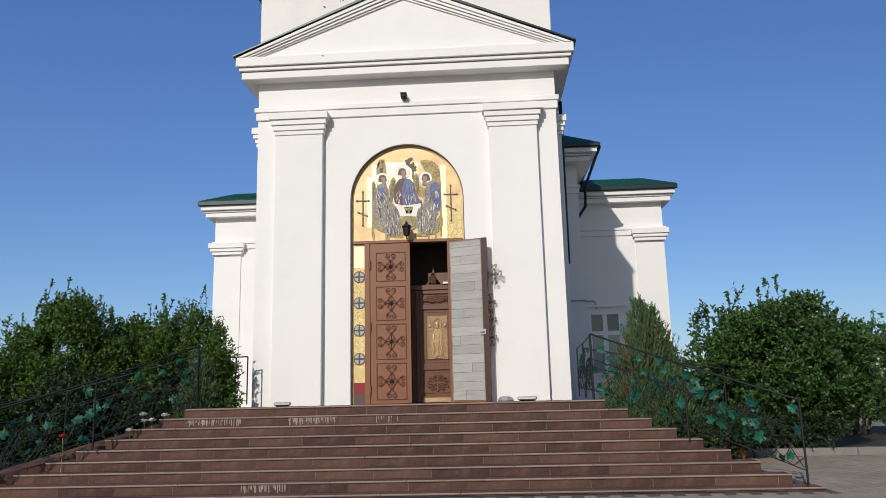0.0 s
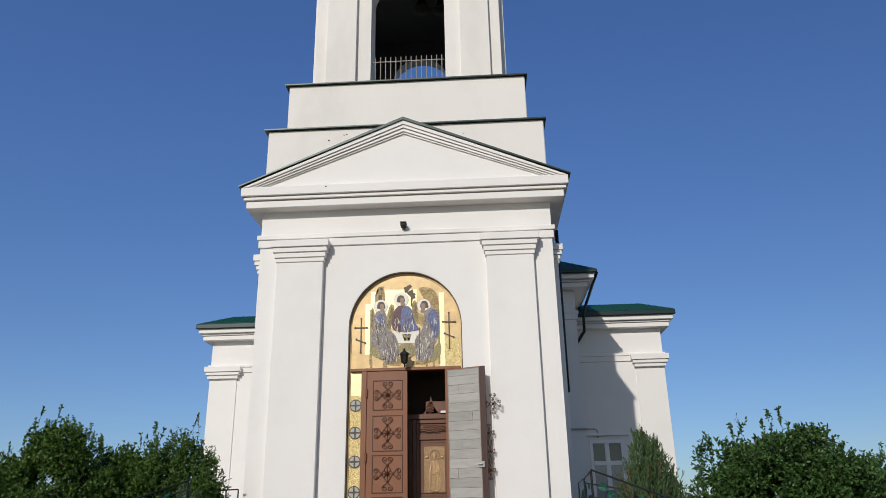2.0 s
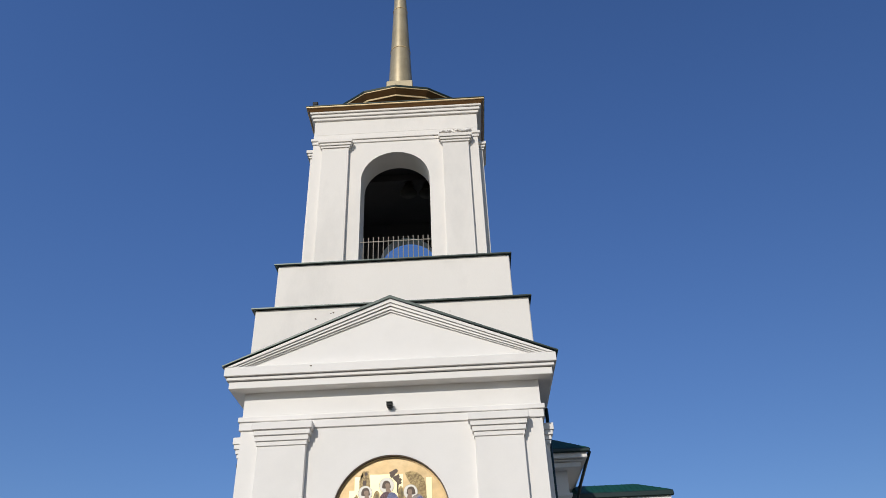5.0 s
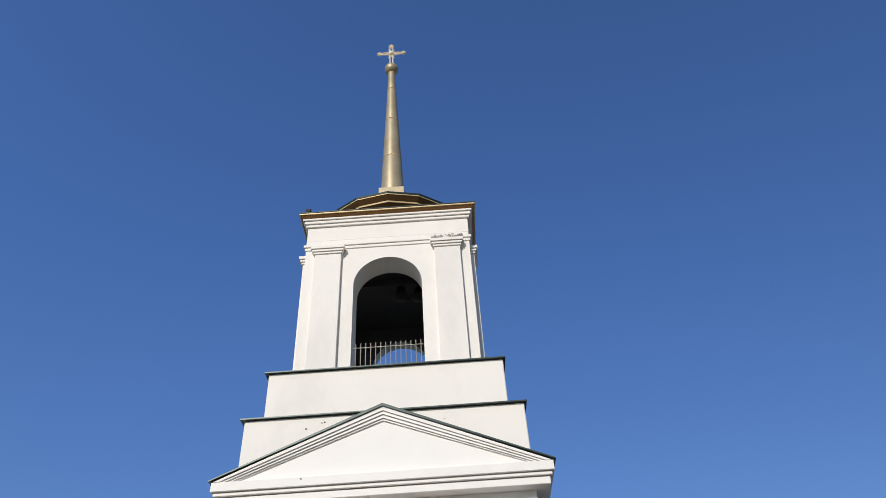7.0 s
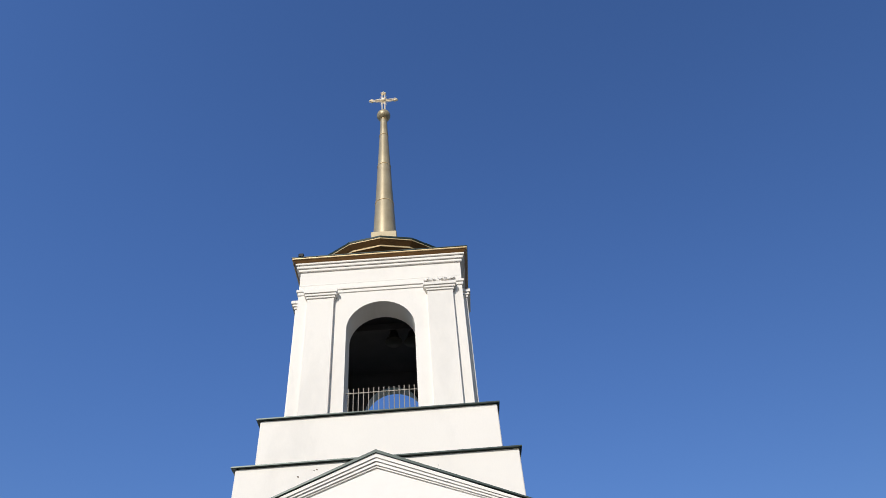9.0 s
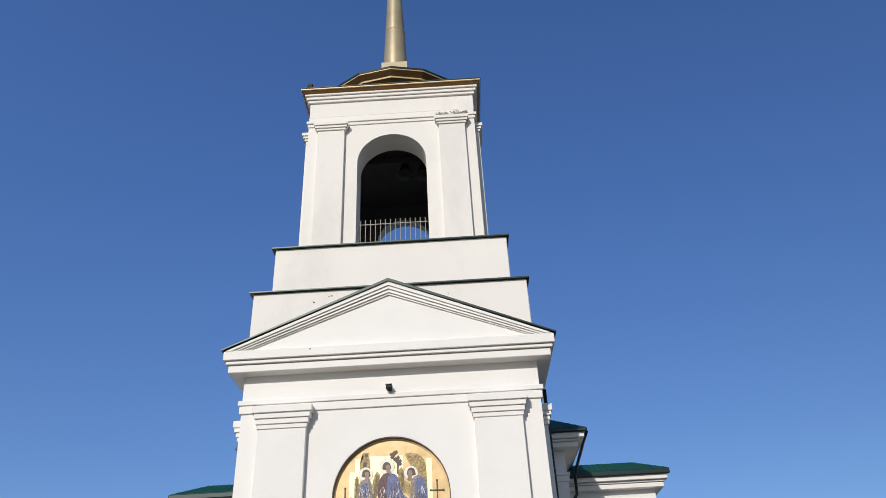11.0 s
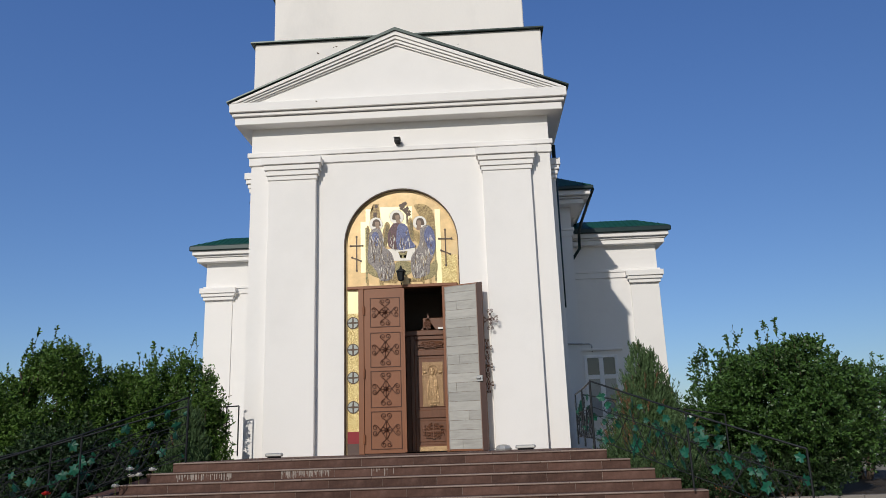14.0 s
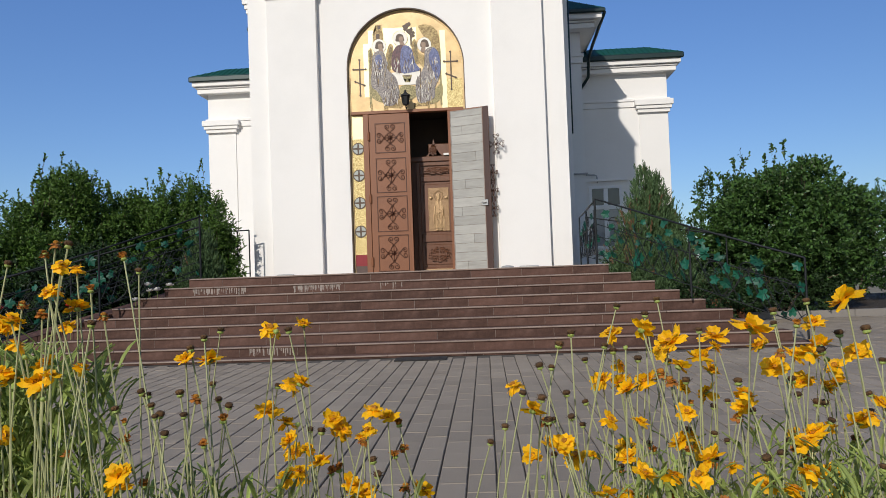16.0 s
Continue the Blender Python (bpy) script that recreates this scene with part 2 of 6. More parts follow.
DISC = mat("orange_flower_disc", (0.55, 0.22, 0.01), 0.8, vary=0.3, scale=80, fine=300, bump=0.8)
SEED = mat("dry_seed_head", (0.10, 0.05, 0.016), 0.85, vary=0.35, scale=40, fine=200, bump=0.6, objvar=0.3)
STEM = mat("pale_green_stems", (0.40, 0.41, 0.20), 0.55, vary=0.15, bump=0.0, island=0.3, trans=0.15)
BLADE = mat("green_flower_foliage", (0.31, 0.38, 0.10), 0.5, vary=0.2, scale=3, bump=0.0, island=0.45, trans=0.4)
RED_PETAL = mat("red_rose_petals", (0.45, 0.02, 0.012), 0.5, vary=0.2, bump=0.1, trans=0.2)
WHITE_PETAL = mat("white_rose_petals", (0.8, 0.77, 0.72), 0.5, vary=0.08, bump=0.1, trans=0.2)
GLASS = mat("window_glass", (0.06, 0.063, 0.066), 0.06, vary=0.02, bump=0.0, spec=0.8)
LAMP_GLASS = mat("frosted_lamp_glass", (0.55, 0.55, 0.52), 0.2, vary=0.05, bump=0.0)
CURTAIN = mat("net_curtain_behind_glass", (0.30, 0.31, 0.32), 0.12, vary=0.22, scale=9, fine=45, bump=0.0, spec=0.7)
TILE_RED = mat("orange_clay_edging", (0.42, 0.16, 0.08), 0.8, vary=0.15, bump=0.2)


# ---- mesh tools ----
def link(name, bm, material, parent=None, smooth=False):
    me = bpy.data.meshes.new(name)
    bmesh.ops.recalc_face_normals(bm, faces=bm.faces)
    bm.to_mesh(me)
    bm.free()
    for mm in material if isinstance(material, (list, tuple)) else [material]:
        me.materials.append(mm)
    if smooth:
        for p in me.polygons:
            p.use_smooth = True
    ob = new(name, me)
    ob.parent = parent
    return ob


def part(name, bm, material, parent, label="", smooth=False):
    ob = link(name, bm, material, parent, smooth)
    return tagged(ob, label) if label else ob


def empty(name, at, label, category, kind="", group="", turn=0):
    ob = new(name)
    ob.empty_display_size = 0.2
    ob.matrix_basis = pose(*at, 0, 0, turn)
    return tagged(ob, label, category, group, kind)


def box(bm, x0, x1, y0, y1, z0, z1, bevel=0.0, mi=0):
    vs = [bm.verts.new((x, y, z)) for x in (x0, x1) for y in (y0, y1) for z in (z0, z1)]
    fs = [bm.faces.new([vs[i] for i in q]) for q in ((0, 1, 3, 2), (4, 6, 7, 5), (0, 4, 5, 1), (2, 3, 7, 6), (0, 2, 6, 4), (1, 5, 7, 3))]
    for f in fs:
        f.material_index = mi
    if bevel:
        es = list({e for f in fs for e in f.edges})
        bmesh.ops.bevel(bm, geom=es, offset=bevel, segments=1, affect="EDGES")
    return fs


def B(*args, **kw):
    bm = bmesh.new()
    box(bm, *args, **kw)
    return bm


def prism(bm, pts, y0, y1):
    """An outline in x and z, pushed from y0 to y1."""
    a = [bm.verts.new((x, y0, z)) for x, z in pts]
    b = [bm.verts.new((x, y1, z)) for x, z in pts]
    bm.faces.new(a)
    bm.faces.new(b[::-1])
    n = len(pts)
    for i in range(n):
        bm.faces.new((a[i], b[i], b[(i + 1) % n], a[(i + 1) % n]))
    return bm


def PR(pts, y0, y1):
    return prism(bmesh.new(), pts, y0, y1)


def rod(bm, a, b, r, r2=None, sides=6):
    a, b = Vector(a), Vector(b)
    d = b - a
    m = Matrix.Translation((a + b) / 2) @ d.to_track_quat("Z", "Y").to_matrix().to_4x4()
    bmesh.ops.create_cone(bm, cap_ends=True, segments=sides, radius1=r, radius2=r if r2 is None else r2, depth=max(d.length, 1e-4), matrix=m)
    return bm


def tube(bm, pts, r, sides=6):
    """A bent round bar through the points."""
    pts = [Vector(p) for p in pts]
    rings = []
    for i, p in enumerate(pts):
        d = (pts[min(i + 1, len(pts) - 1)] - pts[max(i - 1, 0)]).normalized()
        q = d.to_track_quat("Z", "Y")
        rings.append([bm.verts.new(p + q @ Vector((r * math.cos(k * math.tau / sides), r * math.sin(k * math.tau / sides), 0))) for k in range(sides)])
    for u, v in zip(rings, rings[1:]):
        for k in range(sides):
            bm.faces.new((u[k], u[(k + 1) % sides], v[(k + 1) % sides], v[k]))
    bm.faces.new(rings[0][::-1])
    bm.faces.new(rings[-1])
    return bm


def spun(profile, sides=24, bm=None, at=(0, 0, 0)):
    """A turned shape from (radius, height) pairs."""
    bm = bm or bmesh.new()
    rings = []
    for r, z in profile:
        rings.append([bm.verts.new((at[0] + r * math.cos(k * math.tau / sides), at[1] + r * math.sin(k * math.tau / sides), at[2] + z)) for k in range(sides)])
    for u, v in zip(rings, rings[1:]):
        for k in range(sides):
            bm.faces.new((u[k], u[(k + 1) % sides], v[(k + 1) % sides], v[k]))
    bm.faces.new(rings[0][::-1])
    bm.faces.new(rings[-1])
    return bm


def arch_outline(w, z0, spring, r=None, n=28):
    r = r or w
    pts = [(-w, z0), (w, z0), (w, spring)]
    pts += [(w * math.cos(a), spring + r * math.sin(a)) for a in (math.pi * k / n for k in range(1, n))]
    pts += [(-w, spring)]
    return pts


def arch_wall(hw, z0, z1, y0, y1, w, a0, spring, r=None, n=28):
    """A wall slab from -hw to hw with an arched opening of half width w from a0 up."""
    bm = bmesh.new()
    box(bm, -hw, -w, y0, y1, z0, z1)
    box(bm, w, hw, y0, y1, z0, z1)
    if a0 > z0:
        box(bm, -w, w, y0, y1, z0, a0)
    r = r or w
    arc = [(w * math.cos(math.pi * k / n), spring + r * math.sin(math.pi * k / n)) for k in range(n + 1)]
    prism(bm, [(w, z1)] + arc + [(-w, z1)], y0, y1)
    return bm

# ---- ground ----
L = 1.197          # height of the landing's front edge
LB = L - 0.075    # the landing falls a little towards the wall
RISE, RUN = 0.1454, 0.262
STEP_Y = -4.36    # front edge of the landing
W = 3.65          # half width of the tower
YC = 3.657        # depth of the tower's axis

bm = bmesh.new()
for q in range(40):
    a0, a1 = math.tau * q / 40, math.tau * (q + 1) / 40
    ring = [bm.verts.new((r * math.cos(a), r * math.sin(a), -0.06 if r < 500 else -0.2)) for r in (0.5, 30, 3000) for a in (a0, a1)]
    bm.faces.new((ring[0], ring[1], ring[3], ring[2]))
    bm.faces.new((ring[2], ring[3], ring[5], ring[4]))
bmesh.ops.remove_doubles(bm, verts=bm.verts, dist=0.001)
box(bm, -1, 1, -1, 1, -0.3, -0.062)
tagged(link("ground", bm, GROUND), "dry grassy ground round the church", "ground", kind="structure")

pavement = tagged(link('pavement', B(-16, 26, -26, 7, -0.3, -0.014), SAND), 'forecourt of grey concrete pavers with dark joints', 'pavement', kind='structure')

# ---- church ----
church = empty("church", (0, 0, 0), "white plastered orthodox church with stepped bell tower and green roofs", "church")


def bands(name, rows, material, label=""):
    """A moulding that runs round the tower: rows of (half width, bottom, top)."""
    for h, z0, z1 in rows:
        part(name, B(-h, h, YC - h, YC + h, z0, z1, bevel=0.012), material, church, label)


# tower body, with the portal recess in the front
D = 0.62
bm = arch_wall(W, 0, 9.1, 0, D, 1.36, LB - 0.02, 5.93)
part("tower_wall", bm, PLASTER, church, "smooth white plaster front wall")
part("tower_wall", B(-W, -W + 0.6, D, 2 * YC, 0, 9.1), PLASTER, church)
part("tower_wall", B(W - 0.6, W, D, 2 * YC, 0, 9.1), PLASTER, church)
part("tower_wall", B(-W + 0.6, W - 0.6, 2 * YC - 0.6, 2 * YC, 0, 9.1), PLASTER, church)
bands("string_course", [(W + 0.085, 8.235, 8.36), (W + 0.05, 8.03, 8.235)], PLASTER)
bands("cornice", [(3.99, 9.0, 9.185), (4.05, 9.2, 9.285), (4.11, 9.295, 9.53)], PLASTER)
part("cornice_roof", B(-4.14, 4.14, -0.27, YC + 4.14, 9.532, 9.56), FLASHING, church, "dark green sheet-metal flashing")


def pilaster(x0, x1, depth, top, bottom, y=0.0, caps=((0.0, 0.145, 0.17), (0.17, 0.10, 0.13), (0.30, 0.062, 0.13), (0.43, 0.028, 0.11))):
    """A flat pilaster with a stepped capital: caps are (drop below the top, overhang, height)."""
    part("pilaster", B(x0, x1, y - depth, y + 0.02, bottom, top - 0.53, bevel=0.01), PLASTER, church)
    bm = bmesh.new()
    for drop, over, h in caps:
        box(bm, x0 - over, x1 + over, y - depth - over, y + 0.02, top - drop - h, top - drop, bevel=0.008)
    part("capital", bm, PLASTER, church)


pilaster(-3.16, -2.01, 0.16, 8.12, LB)
pilaster(2.01, 3.16, 0.16, 8.12, LB)
for s in (-1, 1):  # pilasters on the flanks of the tower
    x0, x1 = (W - 0.02, W + 0.16) if s > 0 else (-W - 0.16, -W + 0.02)
    for ya, yb in ((0.5, 1.65), (5.7, 6.85)):
        part("pilaster", B(x0, x1, ya, yb, 0, 7.68, bevel=0.01), PLASTER, church)
        bm = bmesh.new()
        for drop, over, h in ((0.0, 0.13, 0.17), (0.17, 0.10, 0.11), (0.28, 0.06, 0.11), (0.39, 0.03, 0.1)):
            box(bm, x0 - over * (s < 0), x1 + over * (s > 0), ya - over, yb + over, 8.02 - drop - h, 8.02 - drop, bevel=0.008)
        part("capital", bm, PLASTER, church)

# pediment over the front cornice
part("tympanum", PR([(-3.9, 9.53), (3.9, 9.53), (0, 11.22)], -0.30, 0.02), PLASTER, church)
# (drop of the upper edge at the apex, front, height): the bands narrow towards the corners
for drop, y0, h in ((0.035, -0.46, 0.108), (0.155, -0.425, 0.073), (0.24, -0.385, 0.073), (0.322, -0.345, 0.043)):
    bm = bmesh.new()
    for s in (-1, 1):
        prism(bm, [(0, 11.30 - drop), (s * (4.11 - 1.25 * drop), 9.533), (s * (4.11 - 1.25 * (drop + h)), 9.533), (0, 11.30 - drop - h)], y0, -0.29)
    part("raking_cornice", bm, PLASTER, church)
bm = bmesh.new()
for s in (-1, 1):
    prism(bm, [(0, 11.345), (s * 4.17, 9.565), (s * 4.17, 9.535), (0, 11.265)], -0.50, 0.04)
part("pediment_roof", bm, FLASHING, church, "dark green sheet-metal roof edge")

# stepped tiers under the belfry
for half, z0, z1 in ((3.65, 9.5, 11.36), (3.27, 11.3, 12.97)):
    part("tier", B(-half, half, YC - half, YC + half, z0, z1, bevel=0.02), PLASTER_OLD, church, "weathered white plaster tier")
    part("tier_roof", B(-half - 0.1, half + 0.07, YC - half - 0.09, YC + half + 0.09, z1, z1 + 0.035), FLASHING, church, "dark green sheet-metal flashing")

# belfry: four arched walls
HB, TB = 2.70, 0.82
yb = YC - HB
for k in range(4):
    bm = arch_wall(HB if k % 2 == 0 else HB - TB - 0.002, 12.99, 18.4, 0, TB, 1.085, 13.0, 16.42)
    ob = part("belfry_wall", bm, [PLASTER_OLD], church, "weathered white plaster with an arched opening")
    ob.matrix_basis = pose(-0.01, YC, 0, 0, 0, 90 * k) @ pose(0, -HB, 0)
    # added dark sheet over the inner wall, so the inside looks shaded
    lining = part("belfry_lining", arch_wall(HB - TB - 0.05, 13.04, 17.88, TB + 0.004, TB + 0.03, 0.99 if k == 2 else 1.10, 13.05, 16.26 if k == 2 else 16.44), INNER, church, "added dark lining that stands for the shade inside the belfry")
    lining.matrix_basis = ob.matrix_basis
    for s in (-1, 1):
        x0, x1 = (1.54, 2.38) if s > 0 else (-2.36, -1.50)
        p = part("pilaster", B(x0, x1, -0.14, 0.02, 13.0, 17.70, bevel=0.008), PLASTER_OLD, church)
        p.matrix_basis = ob.matrix_basis
        bm = bmesh.new()
        for drop, over, h in ((0.0, 0.12, 0.12), (0.12, 0.08, 0.09), (0.21, 0.04, 0.08)):
            box(bm, x0 - over, x1 + over, -0.14 - over, 0.02, 17.97 - drop - h, 17.97 - drop, bevel=0.006)
        p = part("capital", bm, PLASTER_OLD, church)
        p.matrix_basis = ob.matrix_basis
bands("belfry_string", [(2.775, 18.09, 18.2), (2.735, 17.97, 18.09)], PLASTER_OLD)
bands("belfry_frieze", [(2.705, 18.38, 19.2)], PLASTER_OLD)
bands("belfry_cornice", [(2.77, 19.0, 19.1), (2.82, 19.11, 19.22), (2.87, 19.23, 19.31)], PLASTER_OLD)
bm = bmesh.new()
rings = [[bm.verts.new((sx * h, YC + sy * h, z)) for sx, sy in ((-1, -1), (1, -1), (1, 1), (-1, 1))] for h, z in ((2.87, 19.312), (2.96, 19.398))]
for u, v in zip(rings, rings[1:]):
    for k in range(4):
        bm.faces.new((u[k], u[(k + 1) % 4], v[(k + 1) % 4], v[k]))
bm.faces.new(rings[0][::-1])
bm.faces.new(rings[-1])
part("belfry_eave", bm, GILT_DARK, church, "tarnished gilded eave of the belfry")
part("eave_lip", B(-2.985, 2.985, YC - 2.985, YC + 2.985, 19.40, 19.455, bevel=0.01), GILT_LIP, church, "pale gilded lip of the eave")
part("eave_flashing", B(-3.0, 3.0, YC - 3.0, YC + 3.0, 19.457, 19.49), FLASHING, church)
# flaking plaster on one capital
rnd = random.Random(31)
bm = bmesh.new()
for k in range(70):
    x, z, s = rnd.uniform(1.46, 2.46), 18.03 + abs(rnd.gauss(0, 0.055)), rnd.uniform(0.03, 0.11)
    bmesh.ops.create_icosphere(bm, subdivisions=1, radius=1, matrix=pose(x, YC - 2.7 - rnd.uniform(0.06, 0.24), z, 0, 0, rnd.uniform(0, 90)) @ Matrix.Diagonal((s, s * 0.6, s * 0.45, 1)))
part("flaking_plaster", bm, PLASTER_OLD, church, "flaking plaster on the belfry capital")
# small chips in the weathered plaster
for x, y, z, r in ((-2.02, 0.004, 11.02, 0.035), (-1.62, 0.004, 11.16, 0.022), (-1.55, 0.004, 11.18, 0.03), (1.55, 0.004, 11.05, 0.014), (-1.95, -0.452, 9.47, 0.03)):
    bm = bmesh.new()
    bmesh.ops.create_icosphere(bm, subdivisions=1, radius=1, matrix=pose(x, y, z, 0, 30, 0) @ Matrix.Diagonal((r, 0.012, r * 0.6, 1)))
    part("plaster_chip", bm, LINE, church, "dark chip in the plaster")
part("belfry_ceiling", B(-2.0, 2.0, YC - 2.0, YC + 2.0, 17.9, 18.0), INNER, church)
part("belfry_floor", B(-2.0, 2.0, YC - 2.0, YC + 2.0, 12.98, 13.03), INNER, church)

# bells on a beam inside the belfry
for x, y, r, z in ((0.28, 2.6, 0.30, 17.5), (0.92, 2.6, 0.30, 17.45)):
    bell = empty("bell", (x, y, z), "dark bronze church bell hanging inside the belfry", "bell", group="belfry bells")
    part("body", spun([(r * 0.25, 0.0), (r * 0.45, -0.05 * r), (r * 0.55, -0.5 * r), (r * 0.68, -1.0 * r), (r, -1.45 * r), (r * 0.97, -1.5 * r)], 20), BELL, bell, smooth=True)
    part("crown", spun([(r * 0.12, 0.8 - 0.1), (r * 0.12, 0.0), (r * 0.2, -0.02)], 8), DARK_METAL, bell)
beam = tagged(link("bell_beam", B(-1.95, 1.95, 2.5, 2.7, 17.55, 17.8), INNER), "timber beam that carries the bells, coloured dark for the shade", "beam", kind="structure")

# iron guard in the front arch of the belfry
guard = empty("belfry_guard", (0, yb + 0.12, 13.03), "pale rusty iron guard rail in the belfry arch", "guard rail")
part("rail", rod(bmesh.new(), (-1.04, 0, 1.08), (1.04, 0, 1.08), 0.018), RAIL_STEEL, guard)
part("rail", rod(bmesh.new(), (-1.04, 0, 0.12), (1.04, 0, 0.12), 0.015), RAIL_STEEL, guard)
for k in range(14):
    x = -0.97 + k * 1.94 / 13
    part("bar", rod(bmesh.new(), (x, 0, 0.0), (x, 0, 1.24), 0.014), RAIL_STEEL, guard)

# many-sided drum with a stepped cornice, spire, ball and cross
SX = -0.08
for r0, r1, z0, z1, m in ((1.85, 1.85, 19.7, 20.27, GILT_DARK), (1.87, 2.10, 20.27, 20.40, GILT_DARK), (2.11, 2.13, 20.405, 20.45, GILT_LIP), (2.14, 2.36, 20.455, 20.60, GILT_DARK), (2.37, 2.39, 20.605, 20.655, GILT_LIP), (2.40, 2.55, 20.66, 20.78, GILT_DARK), (2.56, 2.57, 20.785, 20.815, GILT_LIP), (2.58, 2.60, 20.82, 20.88, FLASHING)):
    ob = part("drum_ring", spun([(r0, z0), (r1, z1)], 16), m, church, "tarnished gilded stepped ring")
    ob.matrix_basis = pose(0, YC, -0.51) @ Matrix.Diagonal((1.115, 1.115, 1, 1))
ob = part("drum_roof", spun([(2.6, 20.88), (0.42, 22.2)], 16), GILT_DARK, church, "tarnished gilded many-sided roof")
ob.matrix_basis = pose(0, YC, -0.51) @ Matrix.Diagonal((1.115, 1.115, 1, 1))
part("spire_base", B(SX - 0.51, SX + 0.51, YC - 0.51, YC + 0.51, 21.4, 23.08, bevel=0.02), GILT, church)
joints = [(23.06, 0.475), (25.2, 0.385), (27.75, 0.28), (30.05, 0.19), (31.35, 0.145)]
for (z0, r0), (z1, r1) in zip(joints, joints[1:]):
    part("spire", spun([(r0, z0), (r0 + 0.004, z0 + 0.03), (r1 + 0.012, z1 - 0.03), (r1 + 0.012, z1 - 0.001)], 32, at=(SX, YC, 0)), GILT, church, "dull gilded sheet-metal spire", smooth=True)
    part("spire_seam", spun([(r1 + 0.01, z1 - 0.035), (r1 + 0.03, z1 - 0.03), (r1 + 0.03, z1), (r1 + 0.005, z1 + 0.005)], 32, at=(SX, YC, 0)), GILT_LIP, church)
bm = bmesh.new()
bmesh.ops.create_uvsphere(bm, u_segments=24, v_segments=14, radius=0.33, matrix=pose(SX, YC, 31.72))
part("ball", bm, GILT, church, "gilded ball", smooth=True)
bm = bmesh.new()
for dx in (-0.07, 0.07):
    rod(bm, (SX + dx, YC, 32.15), (SX + dx, YC, 33.55), 0.03)
for dz in (-0.06, 0.06):
    rod(bm, (SX - 0.52, YC, 33.05 + dz), (SX + 0.52, YC, 33.05 + dz), 0.03)
for x, z in ((-0.58, 33.05), (0.58, 33.05), (0, 33.66)):
    for dx, dz in ((0, 0.08), (0.08, 0), (-0.08, 0), (0, -0.06)):
        bmesh.ops.create_icosphere(bm, subdivisions=1, radius=0.07, matrix=pose(SX + x + dx, YC, z + dz))
for k in range(16):
    a = math.tau * k / 16
    r = 0.42 if k % 2 else 0.3
    rod(bm, (SX, YC, 33.05), (SX + r * math.cos(a), YC, 33.05 + r * math.sin(a)), 0.035, 0.006, 4)
bmesh.ops.create_icosphere(bm, subdivisions=2, radius=0.14, matrix=pose(SX, YC, 33.05))
part("spire_cross", bm, mat("bright_gilding", (0.95, 0.80, 0.58), 0.35, 0.35, vary=0.1), church, "gilded cross with rays")
lamp = empty("eave_lamp", (-2.7, YC - 2.9, 19.47), "small dark floodlight on the belfry eave", "floodlight")
part("body", B(-0.09, 0.09, -0.06, 0.06, 0.08, 0.24, bevel=0.02), DARK_METAL, lamp)
part("bracket", B(-0.03, 0.03, -0.03, 0.03, 0, 0.1), DARK_METAL, lamp)

# ---- middle block behind the tower, and the wide nave ----


def hip_roof(hx, y0, y1, z, d, rise, top, ridge):
    """A hipped metal roof: a steeper skirt of depth d, then a flatter top."""
    bm = bmesh.new()
    rings = [[bm.verts.new(p) for p in ((-hx + q, y0 + q, h), (hx - q, y0 + q, h), (hx - q, y1 - q, h), (-hx + q, y1 - q, h))] for q, h in ((0, z - 0.05), (0, z), (d, z + rise), (d + top, ridge))]
    for u, v in zip(rings, rings[1:]):
        for k in range(4):
            bm.faces.new((u[k], u[(k + 1) % 4], v[(k + 1) % 4], v[k]))
    bm.faces.new(rings[0][::-1])
    bm.faces.new(rings[-1])
    return bm


def block(hx, y0, y1, eave, over, string, roof, fascia=0.16):
    part("nave_wall", B(-hx, hx, y0, y1, 0, eave - 0.5), PLASTER, church, "white plastered wall")
    h = over
    low = eave - fascia + 0.07
    for o0, z0, z1 in ((h * 0.62, low - 0.47, low - 0.31), (h * 0.72, low - 0.295, low - 0.235), (h * 0.93, low - 0.22, low)):
        part("eave_moulding", B(-hx - o0, hx + o0, y0 - o0, y1 + o0, z0, z1, bevel=0.012), PLASTER, church)
    for o0, z0, z1 in ((0.085, string, string + 0.1), (0.05, string - 0.2, string)):
        part("string_course", B(-hx - o0, hx + o0, y0 - o0, y1 + o0, z0, z1, bevel=0.008), PLASTER, church)
    part("roof", hip_roof(hx + h, y0 - h, y1 + h, eave, *roof), GREEN_ROOF, church, "green profiled metal roof")
    part("gutter", B(-hx - h - 0.06, hx + h + 0.06, y0 - h - 0.06, y0 - h + 0.05, eave - fascia, eave - 0.02, bevel=0.03), PIPE, church, "dark green gutter")
    n = int((hx + h) * 2 / 0.2)
    for k in range(n + 1):
        x = -hx - h + 0.02 + k * 0.2
        q = min(roof[0], hx + h - abs(x))
        if q > 0.08:
            part("roof_rib", rod(bmesh.new(), (x, y0 - h, eave + 0.01), (x, y0 - h + q, eave + 0.01 + roof[1] * q / roof[0]), 0.012, sides=4), GREEN_ROOF, church)


block(5.06, 2 * YC + 0.05, 24.0, 9.40, 0.68, 8.02, (1.2, 0.75, 3.0, 11.2))
block(8.5, 10.18, 22.0, 8.72, 0.47, 7.08, (1.0, 0.50, 5.0, 9.7), 0.22)


